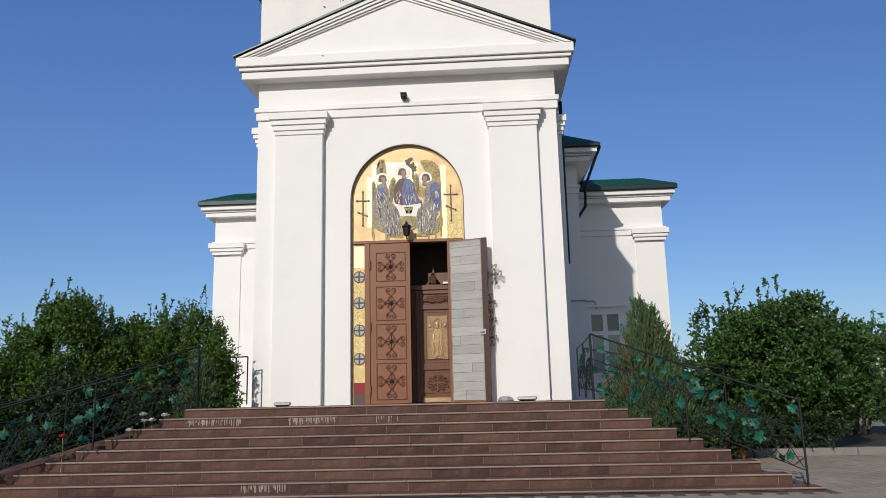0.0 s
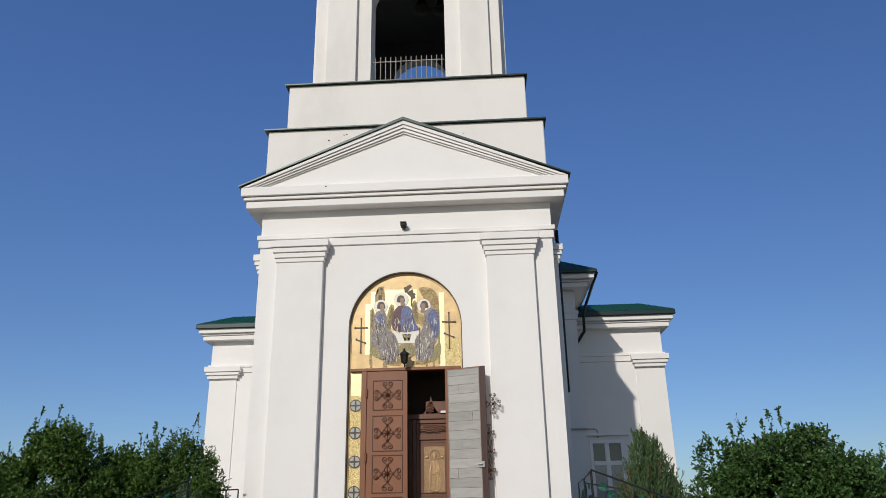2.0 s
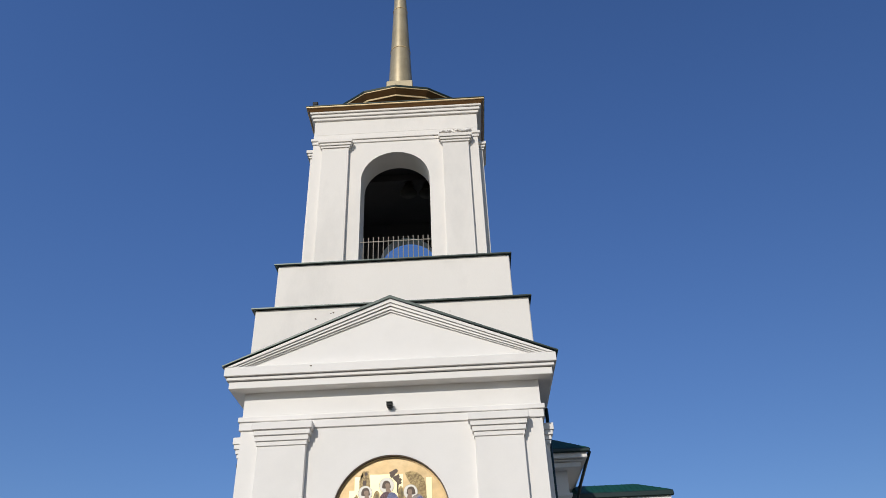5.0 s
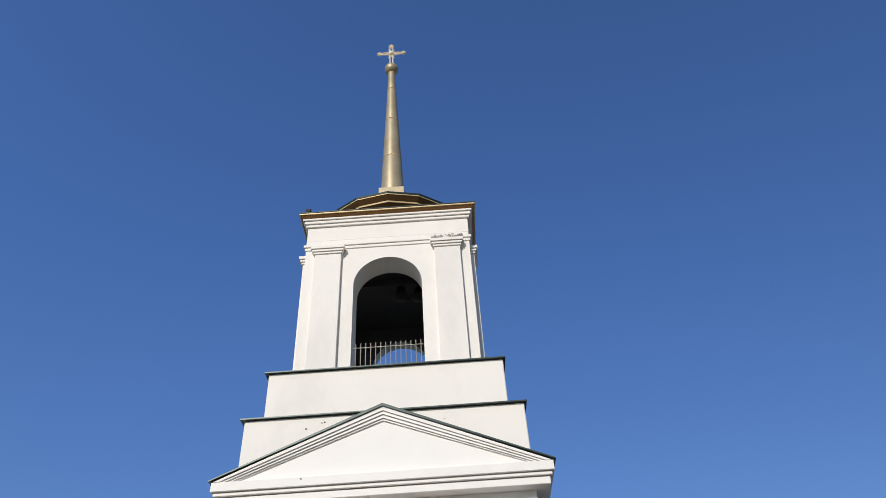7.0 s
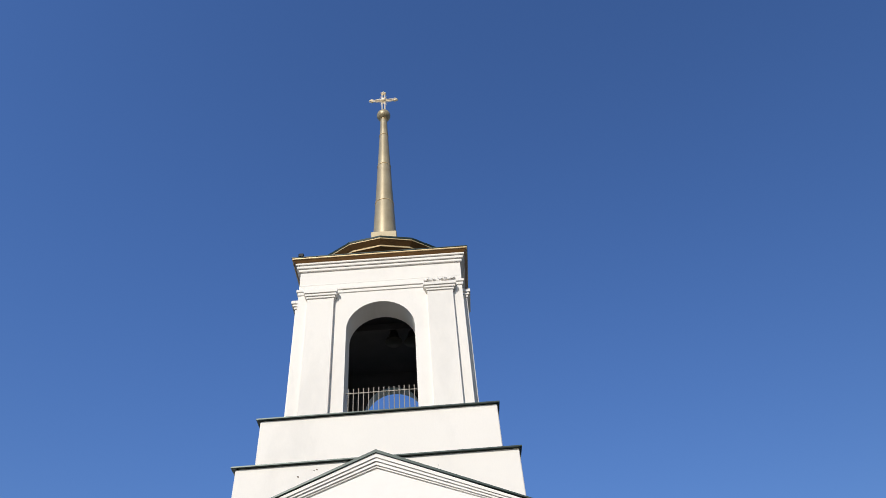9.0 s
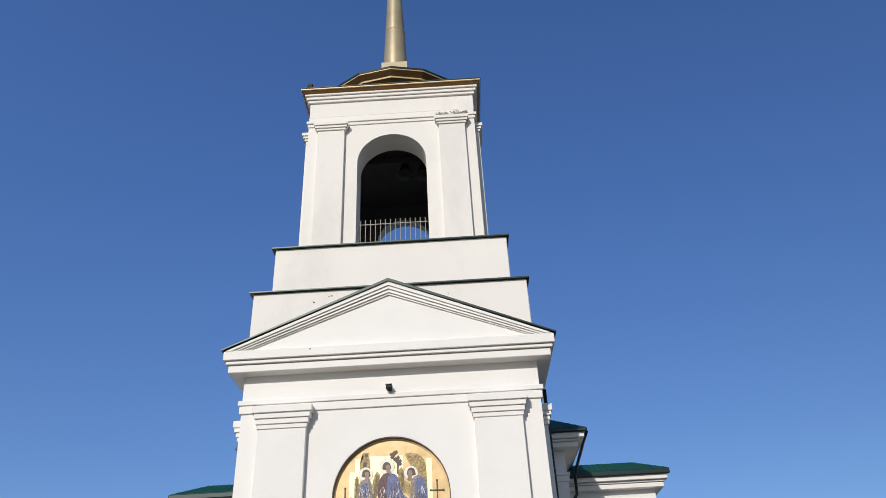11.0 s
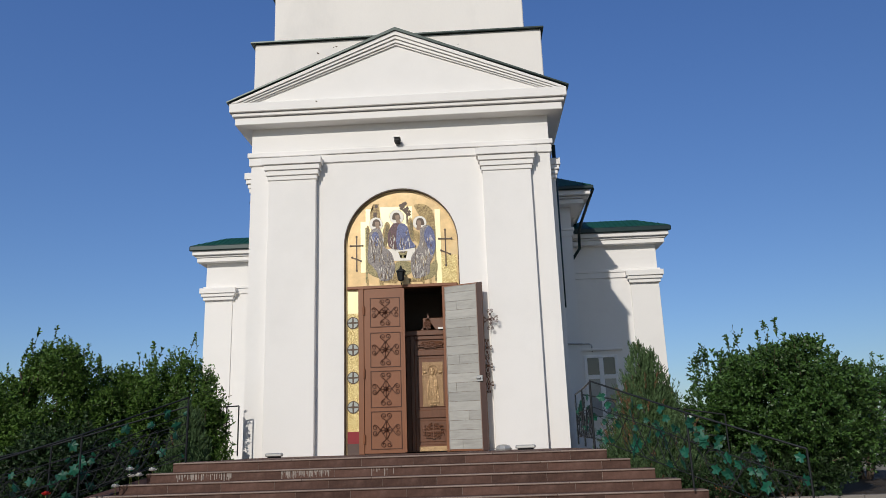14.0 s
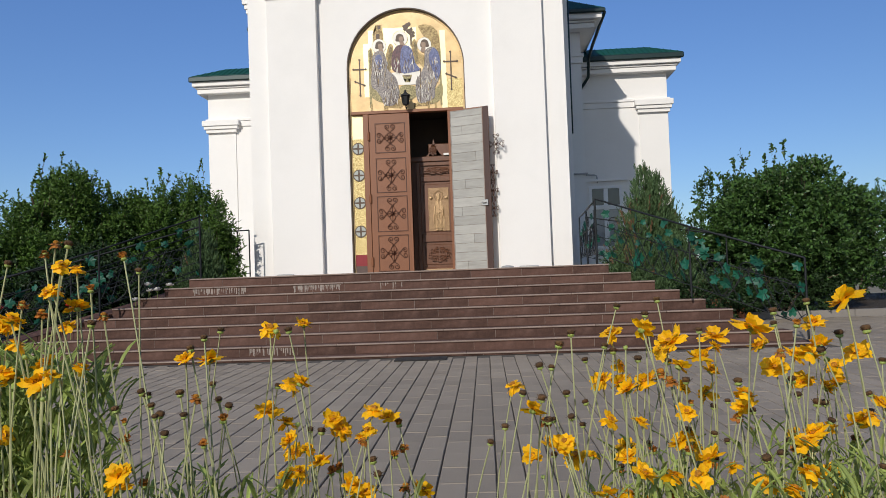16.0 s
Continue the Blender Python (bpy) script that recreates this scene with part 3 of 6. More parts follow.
def corner_pilaster(x0, x1, y, top):
    part("pilaster", B(x0, x1, y - 0.04, y + 0.02, 0, top - 0.4, bevel=0.01), PLASTER, church)
    bm = bmesh.new()
    for drop, over, h in ((0.0, 0.16, 0.2), (0.2, 0.11, 0.12), (0.32, 0.05, 0.13)):
        box(bm, x0 - over, x1 + over, y - 0.10 - over, y + 0.02, top - drop - h, top - drop, bevel=0.008)
    part("capital", bm, PLASTER, church)


corner_pilaster(-8.5, -7.45, 10.18, 7.1)
corner_pilaster(7.45, 8.5, 10.18, 7.1)

# window of the nave
WX, WZ = 6.12, 1.75
win = part("window", B(WX - 0.72, WX + 0.72, 10.10, 10.2, WZ - 0.06, WZ + 2.46), PLASTER, church, "white-framed window with six panes")
win2 = bmesh.new()
for x0, x1, z0, z1 in ((-0.6, -0.49, 0.02, 2.3), (0.49, 0.6, 0.02, 2.3), (-0.08, 0.08, 0.12, 2.2), (-0.488, 0.488, 2.202, 2.3), (-0.488, 0.488, 0.02, 0.118), (-0.488, -0.082, 1.45, 1.6), (0.082, 0.488, 1.45, 1.6)):
    box(win2, WX + x0, WX + x1, 10.04, 10.098, WZ + z0, WZ + z1, bevel=0.006)
part("frame", win2, UPVC, win)
for x0, x1 in ((-0.5, -0.07), (0.07, 0.5)):
    for z0, z1 in ((0.12, 1.45), (1.6, 2.2)):
        part("pane", B(WX + x0 - 0.01, WX + x1 + 0.01, 10.07, 10.085, WZ + z0 - 0.01, WZ + z1 + 0.01), GLASS if z0 > 1 else CURTAIN, win)
part("hood", B(WX - 0.8, WX + 0.8, 10.0, 10.18, WZ + 2.46, WZ + 2.54, bevel=0.01), PLASTER, win)

# downpipes and a service pipe
part("downpipe", tube(bmesh.new(), [(5.78, 6.75, 9.25), (5.74, 7.5, 9.1), (5.66, 9.0, 8.75), (5.60, 9.35, 8.5), (5.60, 9.5, 7.9), (5.35, 9.8, 7.55), (5.2, 10.0, 7.4)], 0.055, 10), PIPE, church, "dark green downpipe", smooth=True)
part("downpipe", tube(bmesh.new(), [(3.985, 1.9, 8.95), (3.975, 1.9, 6.0), (3.97, 1.9, 4.53)], 0.05, 10), PIPE, church, smooth=True)
part("gas_pipe", tube(bmesh.new(), [(3.7, 7.30, 4.20), (5.10, 7.30, 4.18), (5.12, 7.40, 4.18), (5.12, 10.05, 4.47), (5.74, 10.05, 4.46), (5.82, 10.05, 4.42), (5.84, 10.05, 4.35), (5.84, 10.05, 4.16)], 0.028, 8), GREY_STEEL, church, smooth=True)

# ---- portal ----
n = 40
for r0, r1, y0, y1, m, label in ((1.338, 1.362, 0.0, 0.12, LINE, "thin dark bronze trim round the portal"), (1.305, 1.336, 0.07, 0.12, GOLD_SMALTI, "narrow gold mosaic border")):
    bm = bmesh.new()
    prev = None
    pts = [(-1, LB)] + [(math.pi - math.pi * k / n) for k in range(n + 1)] + [(1, LB)]
    for q in pts:
        if isinstance(q, tuple):
            ring = [(q[0] * r, y, q[1]) for r, y in ((r0, y1), (r0, y0 + 0.02), (r1, y0 + 0.02), (r1, y1))]
        else:
            ring = [(r * math.cos(q), y, 5.93 + r * math.sin(q)) for r, y in ((r0, y1), (r0, y0 + 0.02), (r1, y0 + 0.02), (r1, y1))]
        ring = [bm.verts.new(v) for v in ring]
        if prev:
            for k in range(4):
                bm.faces.new((prev[k], prev[(k + 1) % 4], ring[(k + 1) % 4], ring[k]))
        prev = ring
    part("portal_trim", bm, m, church, label)

mosaic = part("mosaic_panel", PR(arch_outline(1.303, 4.93, 5.93), 0.115, 0.2), GOLD_SMALTI, church, "gold mosaic with plain haloed shapes at a table")


def grid(u, v):
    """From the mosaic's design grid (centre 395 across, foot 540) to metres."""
    return (u - 395) * 0.00446, 4.93 + (540 - v) * 0.00462 - (u - 395) * 0.0001


def smooth_ring(pts, n=4):
    out = []
    k = len(pts)
    for i in range(k):
        p0, p1, p2, p3 = (Vector(pts[(i + j - 1) % k]) for j in range(4))
        for t in (q / n for q in range(n)):
            out.append(0.5 * (2 * p1 + (p2 - p0) * t + (2 * p0 - 5 * p1 + 4 * p2 - p3) * t * t + (3 * p1 - p0 - 3 * p2 + p3) * t ** 3))
    return [tuple(p) for p in out]


INLAY = [0]


def inlay(name, pts, material, label="", sharp=False, proud=None):
    """A flat inlay of smalti, laid a little proud of the ones before it."""
    INLAY[0] += proud is None
    y = 0.113 - 0.00028 * INLAY[0] if proud is None else proud
    ring = [grid(u, v) for u, v in (pts if sharp else smooth_ring(pts))]
    bm = bmesh.new()
    a = [bm.verts.new((x, y, z)) for x, z in ring]
    b = [bm.verts.new((x, 0.118, z)) for x, z in ring]
    bm.faces.new(a)
    for i in range(len(a)):
        bm.faces.new((a[i], b[i], b[(i + 1) % len(a)], a[(i + 1) % len(a)]))
    bmesh.ops.triangulate(bm, faces=[f for f in bm.faces if len(f.verts) > 4])
    return part(name, bm, material, mosaic, label)


def disc(u, v, r, n=20):
    return [(u + r * math.cos(math.tau * k / n), v + r * math.sin(math.tau * k / n)) for k in range(n)]


def strip(u0, v0, u1, v1):
    return [(u0, v0), (u1, v0), (u1, v1), (u0, v1)]


# polished bands of the gold ground, coloured bright for the sky they reflect
inlay("bright_band", strip(176, 200, 204, 470), GOLD_BRIGHT, "polished gold band with its sky reflection painted in", True)
inlay("bright_band", strip(204, 132, 232, 320), GOLD_BRIGHT, "", True)
inlay("bright_band", strip(282, 122, 456, 330), GOLD_BRIGHT, "", True)
inlay("bright_band", strip(578, 140, 606, 535), GOLD_BRIGHT, "", True)
inlay("sparkling_field", strip(606, 385, 690, 532), GOLD_SPARK, "crumpled sparkling gold field", True)
inlay("rock", [(468, 118), (520, 112), (562, 140), (576, 190), (575, 260), (548, 300), (520, 240), (500, 180)], OCHRE)
inlay("tower_shape", [(228, 190), (228, 150), (246, 132), (246, 104), (276, 104), (276, 132), (284, 150), (284, 196)], OCHRE, "", True)
inlay("doorway_shape", strip(246, 150, 264, 192), LINE, "", True)
inlay("doorway_shape", strip(256, 110, 270, 126), LINE, "", True)
for u, v, r in ((405, 118, 16), (424, 142, 17), (416, 108, 12), (434, 165, 13), (398, 132, 9), (440, 150, 9)):
    inlay("tree_crown", [(u + r * (1 + 0.35 * math.cos(3 * a + u)) * math.cos(a), v + r * (1 + 0.35 * math.sin(4 * a)) * math.sin(a)) for a in (math.tau * k / 11 for k in range(11))], LINE)
inlay("tree_trunk", [(424, 165), (434, 165), (432, 215), (424, 215)], LINE, "", True)
# wings
inlay("wing", [(300, 240), (316, 204), (334, 216), (330, 262), (316, 330), (298, 345), (286, 320)], OCHRE)
inlay("wing", [(430, 210), (444, 182), (458, 200), (456, 262), (470, 300), (446, 310), (432, 262)], OCHRE)
inlay("wing", [(452, 262), (462, 250), (490, 265), (500, 300), (490, 330), (466, 300)], OCHRE)
inlay("wing", [(206, 250), (214, 220), (226, 250), (222, 330), (208, 330)], OCHRE)
inlay("wing", [(560, 250), (572, 230), (580, 300), (572, 380), (556, 340)], OCHRE)
for u0, v0, u1, v1 in ((300, 330, 318, 215), (308, 336, 326, 220), (448, 300, 446, 195), (455, 300, 454, 205), (212, 325, 216, 232), (566, 350, 572, 245)):
    for k in range(5):
        a = k * 3.2 - 6
        inlay("feather", [(u0 + a, v0), (u0 + a + 1.6, v0), (u1 + a * 0.5 + 1.2, v1 + 4 * abs(k - 2)), (u1 + a * 0.5, v1 + 4 * abs(k - 2))], LINE if k % 2 else OLIVE, "", True, proud=0.1040 - 0.0001 * k)
# thrones and footstools
inlay("throne", strip(202, 232, 214, 524), OLIVE, "", True)
inlay("throne", strip(570, 232, 580, 520), OLIVE, "", True)
inlay("throne", [(208, 412), (240, 430), (300, 470), (330, 500), (270, 500), (214, 470)], OLIVE)
inlay("throne", [(580, 410), (552, 430), (500, 470), (470, 505), (540, 510), (582, 470)], OLIVE)
inlay("footstool", [(285, 505), (380, 480), (388, 505), (360, 530), (284, 522)], OCHRE, "", True)
inlay("footstool", [(432, 522), (462, 488), (520, 490), (508, 522)], OCHRE, "", True)
for u in (280, 292, 438, 508, 545, 212):
    inlay("stool_leg", strip(u - 5, 505, u + 5, 537), OCHRE, "", True)
inlay("meadow", [(362, 425), (400, 412), (444, 425), (446, 470), (410, 490), (366, 478)], OLIVE)
# table and cup
inlay("table", [(310, 352), (380, 342), (440, 342), (486, 350), (478, 376), (448, 390), (444, 412), (352, 412), (342, 392)], WHITE_SMALTI, "white tablecloth shape", True)
inlay("cup", [(376, 364), (428, 362), (420, 380), (407, 386), (407, 392), (416, 400), (390, 400), (398, 392), (397, 386), (384, 380)], OLIVE, "", True)
inlay("cup_mouth", [(384, 367), (402, 363), (420, 366), (402, 372)], LINE)
# three haloed shapes, kept plain
for u, v, r in ((260, 214, 36), (372, 178, 38), (496, 212, 36)):
    inlay("halo_rim", disc(u, v, r + 1.3), OLIVE)
    inlay("halo", disc(u, v, r), WHITE_SMALTI, "white halo disc")
for u, v, lean in ((262, 214, 4), (370, 180, 6), (498, 212, -6)):
    inlay("hair_shape", [(u - 21, v - 4), (u - 15, v - 20), (u, v - 26), (u + 15, v - 20), (u + 21, v - 4), (u + 20, v + 12), (u - 19, v + 12)], LINE)
    inlay("neck_shape", [(u - 8 + lean, v + 10), (u + 9 + lean, v + 10), (u + 13 + 2 * lean, v + 36), (u - 8 + 2 * lean, v + 36)], FLESH)
    inlay("head_shape", [(u - 11 + lean, v - 8), (u + lean, v - 13), (u + 11 + lean, v - 8), (u + 11 + lean, v + 9), (u + 2 + lean, v + 20), (u - 8 + lean, v + 11)], FLESH)
inlay("robe", [(226, 262), (252, 238), (282, 244), (296, 282), (300, 330), (340, 370), (356, 420), (356, 470), (330, 512), (280, 512), (262, 470), (240, 440), (214, 410), (218, 330)], ROBE_GREY)
inlay("robe", [(500, 242), (540, 224), (566, 252), (576, 310), (572, 370), (545, 430), (540, 480), (500, 500), (462, 505), (446, 470), (446, 400), (470, 360), (492, 320), (496, 280)], ROBE_GREY)
inlay("robe", [(330, 250), (352, 216), (384, 212), (400, 240), (404, 300), (396, 348), (352, 350), (326, 334), (322, 296)], ROBE_WINE)
inlay("mantle", [(378, 226), (408, 214), (432, 240), (446, 300), (470, 338), (430, 350), (376, 352), (368, 300)], ROBE_BLUE)
inlay("mantle", [(540, 232), (566, 250), (578, 320), (568, 372), (552, 388), (538, 350), (520, 300), (520, 262)], ROBE_BLUE)
inlay("mantle", [(238, 270), (262, 256), (274, 284), (266, 330), (246, 320)], ROBE_BLUE)
# pale folds over the robes
rnd = random.Random(4)
for cu, cv, n, du, dv in ((262, 330, 11, 34, 60), (312, 430, 12, 40, 62), (530, 330, 9, 30, 60), (490, 430, 12, 36, 60), (410, 290, 7, 30, 45), (350, 290, 5, 18, 40)):
    for k in range(4 * n):
        u, v = cu + rnd.uniform(-du, du), cv + rnd.uniform(-dv, dv)
        h, t = rnd.uniform(14, 34), rnd.uniform(-8, 8)
        inlay("fold", [(u, v), (u + 1.9, v + 1), (u + t * 0.7 + 3, v + h * 0.5), (u + t + 1.5, v + h), (u + t, v + h), (u + t * 0.7 + 1, v + h * 0.5)], rnd.choice((WHITE_SMALTI, WHITE_SMALTI, LINE, LINE, OCHRE)), "", True, proud=0.0925 - 0.00002 * k)
for u0, v0, u1, v1 in ((322, 415, 300, 520), (470, 330, 466, 500), (232, 300, 248, 420)):
    inlay("staff", [(u0, v0), (u0 + 4, v0), (u1 + 4, v1), (u1, v1)], LINE, "", True, proud=0.0918)
# crosses on the gold ground
for u, v, w in ((154, 280, 1.0), (630, 252, 1.05)):
    inlay("cross", strip(u - 2.8, v, u + 2.8, v + 180 * w), LINE, "dark eastern cross", True, proud=0.0960)
    inlay("cross", strip(u - 32 * w, v + 45.5, u + 32 * w, v + 51), LINE, "", True, proud=0.0956)
    inlay("cross", [(u - 24, v + 107), (u + 24, v + 127), (u + 24, v + 132.5), (u - 24, v + 112.5)], LINE, "", True, proud=0.0952)
    for du, dv in ((0, 0), (0, 180 * w), (-32 * w, 48), (32 * w, 48), (-24, 110), (24, 130)):
        inlay("cross_tip", disc(u + du, v + dv, 5.5, 8), LINE, "", True, proud=0.0948)

# lintel, side strips and medallions
part("lintel", B(-1.30, 1.30, 0.03, 0.2, 4.86, 4.93, bevel=0.008), DOOR_BROWN, church, "brown painted lintel")
for s in (-1, 1):
    x0, x1 = (-1.303, -1.03) if s < 0 else (1.03, 1.303)
    side = part("side_strip", B(x0, x1, 0.115, 0.25, 1.62, 4.86), GOLD_SPARK, church, "gold mosaic strip beside the door")
    part("bright_field", B(x0 + 0.01, x1 - 0.01, 0.11, 0.118, 4.3, 4.85), GOLD_BRIGHT, side)
    part("red_field", B(x0, x1, 0.108, 0.25, 1.36, 1.62), RED_TILE, side, "dark red mosaic field")
    part("plinth", B(x0, x1, 0.10, 0.25, LB, 1.36), BROWN_STONE, side)
    xm = (x0 + x1) / 2
    for z in (4.08, 3.46, 2.82, 2.16):
        md = part("medallion", rod(bmesh.new(), (xm, 0.116, z), (xm, 0.100, z), 0.14, sides=24), LINE, side, "round medallion with a cross")
        for k in range(4):
            a0, a1 = math.radians(90 * k + 8), math.radians(90 * k + 82)
            pts = [(xm + 0.022 * math.cos((a0 + a1) / 2) * 1.4, z + 0.022 * math.sin((a0 + a1) / 2) * 1.4)]
            pts += [(xm + 0.118 * math.cos(a0 + (a1 - a0) * q / 6), z + 0.118 * math.sin(a0 + (a1 - a0) * q / 6)) for q in range(7)]
            part("quadrant", PR(pts, 0.094, 0.103), MEDAL, md)
# jambs behind the strips, vestibule and inner door
part("vestibule", B(-1.36, -1.25, 0.63, 1.6, LB, 5.0), VOID, church)
bm = B(1.25, 1.36, 0.63, 1.6, LB, 5.0)
box(bm, -1.25, 1.25, 0.63, 1.6, 5.0, 5.1)
box(bm, -1.3, 1.3, 1.6, 1.7, LB, 5.1)
part("vestibule", bm, VOID, church)
part("door_post", B(-1.03, -0.905, 0.03, 0.22, LB, 4.86, bevel=0.006), DOOR_BROWN, church)
part("door_post", B(0.93, 1.03, 0.03, 0.22, LB, 4.86, bevel=0.006), DOOR_BROWN, church)

inner = part("inner_door", B(0.0, 1.22, 0.74, 0.80, LB, 3.80), OAK, church, "dark carved oak inner door with a brass relief")
part("transom", B(-0.4, 1.22, 0.66, 0.80, 3.80, 3.92, bevel=0.01), OAK, inner)
for x0, x1, z0, z1 in ((0.1, 0.2, LB, 3.8), (1.06, 1.2, LB, 3.8), (0.2, 1.06, LB, 1.28), (0.2, 1.06, 1.88, 2.06), (0.2, 1.06, 3.32, 3.46), (0.2, 1.06, 3.7, 3.8)):
    part("rail", B(x0, x1, 0.70, 0.738, z0, z1, bevel=0.012), OAK, inner)
for x0, x1, z0, z1 in ((0.26, 1.0, 1.34, 1.82), (0.26, 1.0, 2.12, 3.26), (0.26, 1.0, 3.5, 3.66)):
    part("panel", B(x0, x1, 0.722, 0.739, z0, z1, bevel=0.012), OAK, inner)
brass = part("relief_plate", B(0.37, 0.86, 0.712, 0.724, 2.14, 3.17), BRASS_DARK, inner, "embossed brass plate with a plain robed shape")
bm = bmesh.new()
prism(bm, [(0.49, 2.20), (0.74, 2.20), (0.755, 2.45), (0.735, 2.68), (0.69, 2.82), (0.655, 2.87), (0.575, 2.87), (0.54, 2.82), (0.495, 2.68), (0.475, 2.45)], 0.698, 0.713)
for cx, cz, rx, rz in ((0.615, 2.965, 0.05, 0.07), (0.615, 2.90, 0.035, 0.05), (0.525, 2.6, 0.03, 0.15), (0.705, 2.6, 0.03, 0.15), (0.57, 2.56, 0.07, 0.035), (0.66, 2.60, 0.07, 0.03), (0.57, 2.17, 0.04, 0.025), (0.66, 2.17, 0.04, 0.025), (0.435, 2.93, 0.045, 0.04), (0.795, 2.93, 0.045, 0.04)):
    bmesh.ops.create_icosphere(bm, subdivisions=2, radius=1, matrix=pose(cx, 0.702, cz) @ Matrix.Diagonal((rx, 0.016, rz, 1)))
for k in range(20):  # halo ring
    a0, a1 = math.tau * k / 20, math.tau * (k + 1) / 20
    rod(bm, (0.615 + 0.105 * math.cos(a0), 0.706, 2.965 + 0.12 * math.sin(a0)), (0.615 + 0.105 * math.cos(a1), 0.706, 2.965 + 0.12 * math.sin(a1)), 0.009, sides=5)
for k in range(8):  # folds and the band down the robe
    x = 0.505 + 0.032 * k
    tube(bm, [(x, 0.696, 2.74 - 0.02 * abs(k - 3.5)), (x + 0.012 * math.sin(k), 0.692, 2.5), (x - 0.008, 0.693, 2.36), (x + 0.01 * math.cos(2 * k), 0.697, 2.21)], 0.007, 5)
box(bm, 0.595, 0.635, 0.690, 0.70, 2.26, 2.84)
box(bm, 0.478, 0.752, 0.692, 0.70, 2.225, 2.255)
for k in range(26):  # raised border and ground pattern
    a = k / 26
    for x in (0.385, 0.845):
        bmesh.ops.create_icosphere(bm, subdivisions=1, radius=0.012, matrix=pose(x, 0.712, 2.17 + 0.97 * a))
part("relief_shape", bm, BRASS, brass)


def carving(cx, cz, w, h, y, parent, n=6):
    """A rosette of carved scrolls in two rings."""
    bm = bmesh.new()
    for ring, m in ((0.64, n), (0.32, max(4, n - 3))):
        for k in range(m):
            a = math.tau * (k + 0.5 * (ring < 0.5)) / m
            ex, ez = cx + ring * w * math.cos(a), cz + ring * h * math.sin(a)
            pts = [(ex + (0.30 - 0.026 * j) * w * math.cos(a + j * 0.8), y - 0.012, ez + (0.30 - 0.026 * j) * h * math.sin(a + j * 0.8)) for j in range(10)]
            tube(bm, pts, 0.012, 5)
    bmesh.ops.create_icosphere(bm, subdivisions=1, radius=1, matrix=pose(cx, y, cz) @ Matrix.Diagonal((0.16 * w, 0.025, 0.16 * h, 1)))
    return tagged(part("carving", bm, OAK, parent), kind="stuff")


carving(0.60, 1.58, 0.30, 0.20, 0.70, inner, 11)
part("kick_plate", B(0.26, 0.98, 0.69, 0.702, 1.13, 1.24, bevel=0.004), BRASS, inner, "brass kick plate")
carving(0.60, 3.58, 0.36, 0.09, 0.70, inner, 9)
part("shelf_board", B(0.78, 1.18, 0.61, 0.70, 3.93, 3.98, bevel=0.004), UPVC, inner, "white board on the transom")
shelf = part("carved_crest", B(0.42, 1.15, 0.70, 0.78, 3.92, 4.22, bevel=0.01), OAK, inner)
carving(0.53, 4.06, 0.11, 0.14, 0.69, inner, 7)
part("crest_gable", PR([(0.36, 3.925), (0.74, 3.925), (0.60, 4.10), (0.545, 4.34), (0.50, 4.10)], 0.70, 0.74), OAK, inner)
bm = bmesh.new()
for k in range(24):
    a0, a1 = math.tau * k / 24, math.tau * (k + 1) / 24
    rod(bm, (0.60 + 0.17 * math.cos(a0), 0.69, 1.58 + 0.15 * math.sin(a0)), (0.60 + 0.17 * math.cos(a1), 0.69, 1.58 + 0.15 * math.sin(a1)), 0.014, sides=5)
box(bm, 0.585, 0.615, 0.675, 0.70, 1.40, 1.76)
box(bm, 0.42, 0.78, 0.677, 0.70, 1.565, 1.595)
part("carved_cross", bm, OAK, inner)


def scroll_cross(w, h, r=0.0085, sides=5):
    """Wrought scrollwork: four arms, each ending in a heart of two inward curls, round a star."""
    bm = bmesh.new()
    q = min(w, h)
    for k in range(4):
        ca, sa = math.cos(k * math.pi / 2), math.sin(k * math.pi / 2)
        ext = h if k % 2 else w

        def put(a, b):
            return (ca * a - sa * b, 0.0, sa * a + ca * b)

        for s in (-1, 1):
            c0, c1, rr = ext - 0.21 * q, s * 0.185 * q, 0.185 * q
            pts = [put(0.13 * q, s * 0.13 * q), put(0.27 * q, s * 0.22 * q), put(ext - 0.64 * q, s * 0.06 * q), put(ext - 0.50 * q, s * 0.08 * q), put(ext - 0.40 * q, s * 0.24 * q)]
            for j in range(15):
                a = math.radians(105 - 29 * j)
                e = rr * (1 - 0.052 * j)
                pts.append(put(c0 + e * math.cos(a), c1 + s * e * math.sin(a)))
            tube(bm, pts, r, sides)
        tube(bm, [put(0.02, 0), put(ext - 0.52 * q, 0)], r * 0.8, sides)
    for k in range(8):
        a = math.tau * k / 8
        rod(bm, (0, -0.008, 0), (0.24 * q * math.cos(a), 0, 0.24 * q * math.sin(a)), 0.05 * q, 0.008, 4)
    bmesh.ops.create_icosphere(bm, subdivisions=1, radius=0.085 * q, matrix=pose(0, -0.018, 0))
    return bm


PANELS = ((1.22, 2.05), (2.13, 2.95), (3.03, 3.83), (3.95, 4.64))


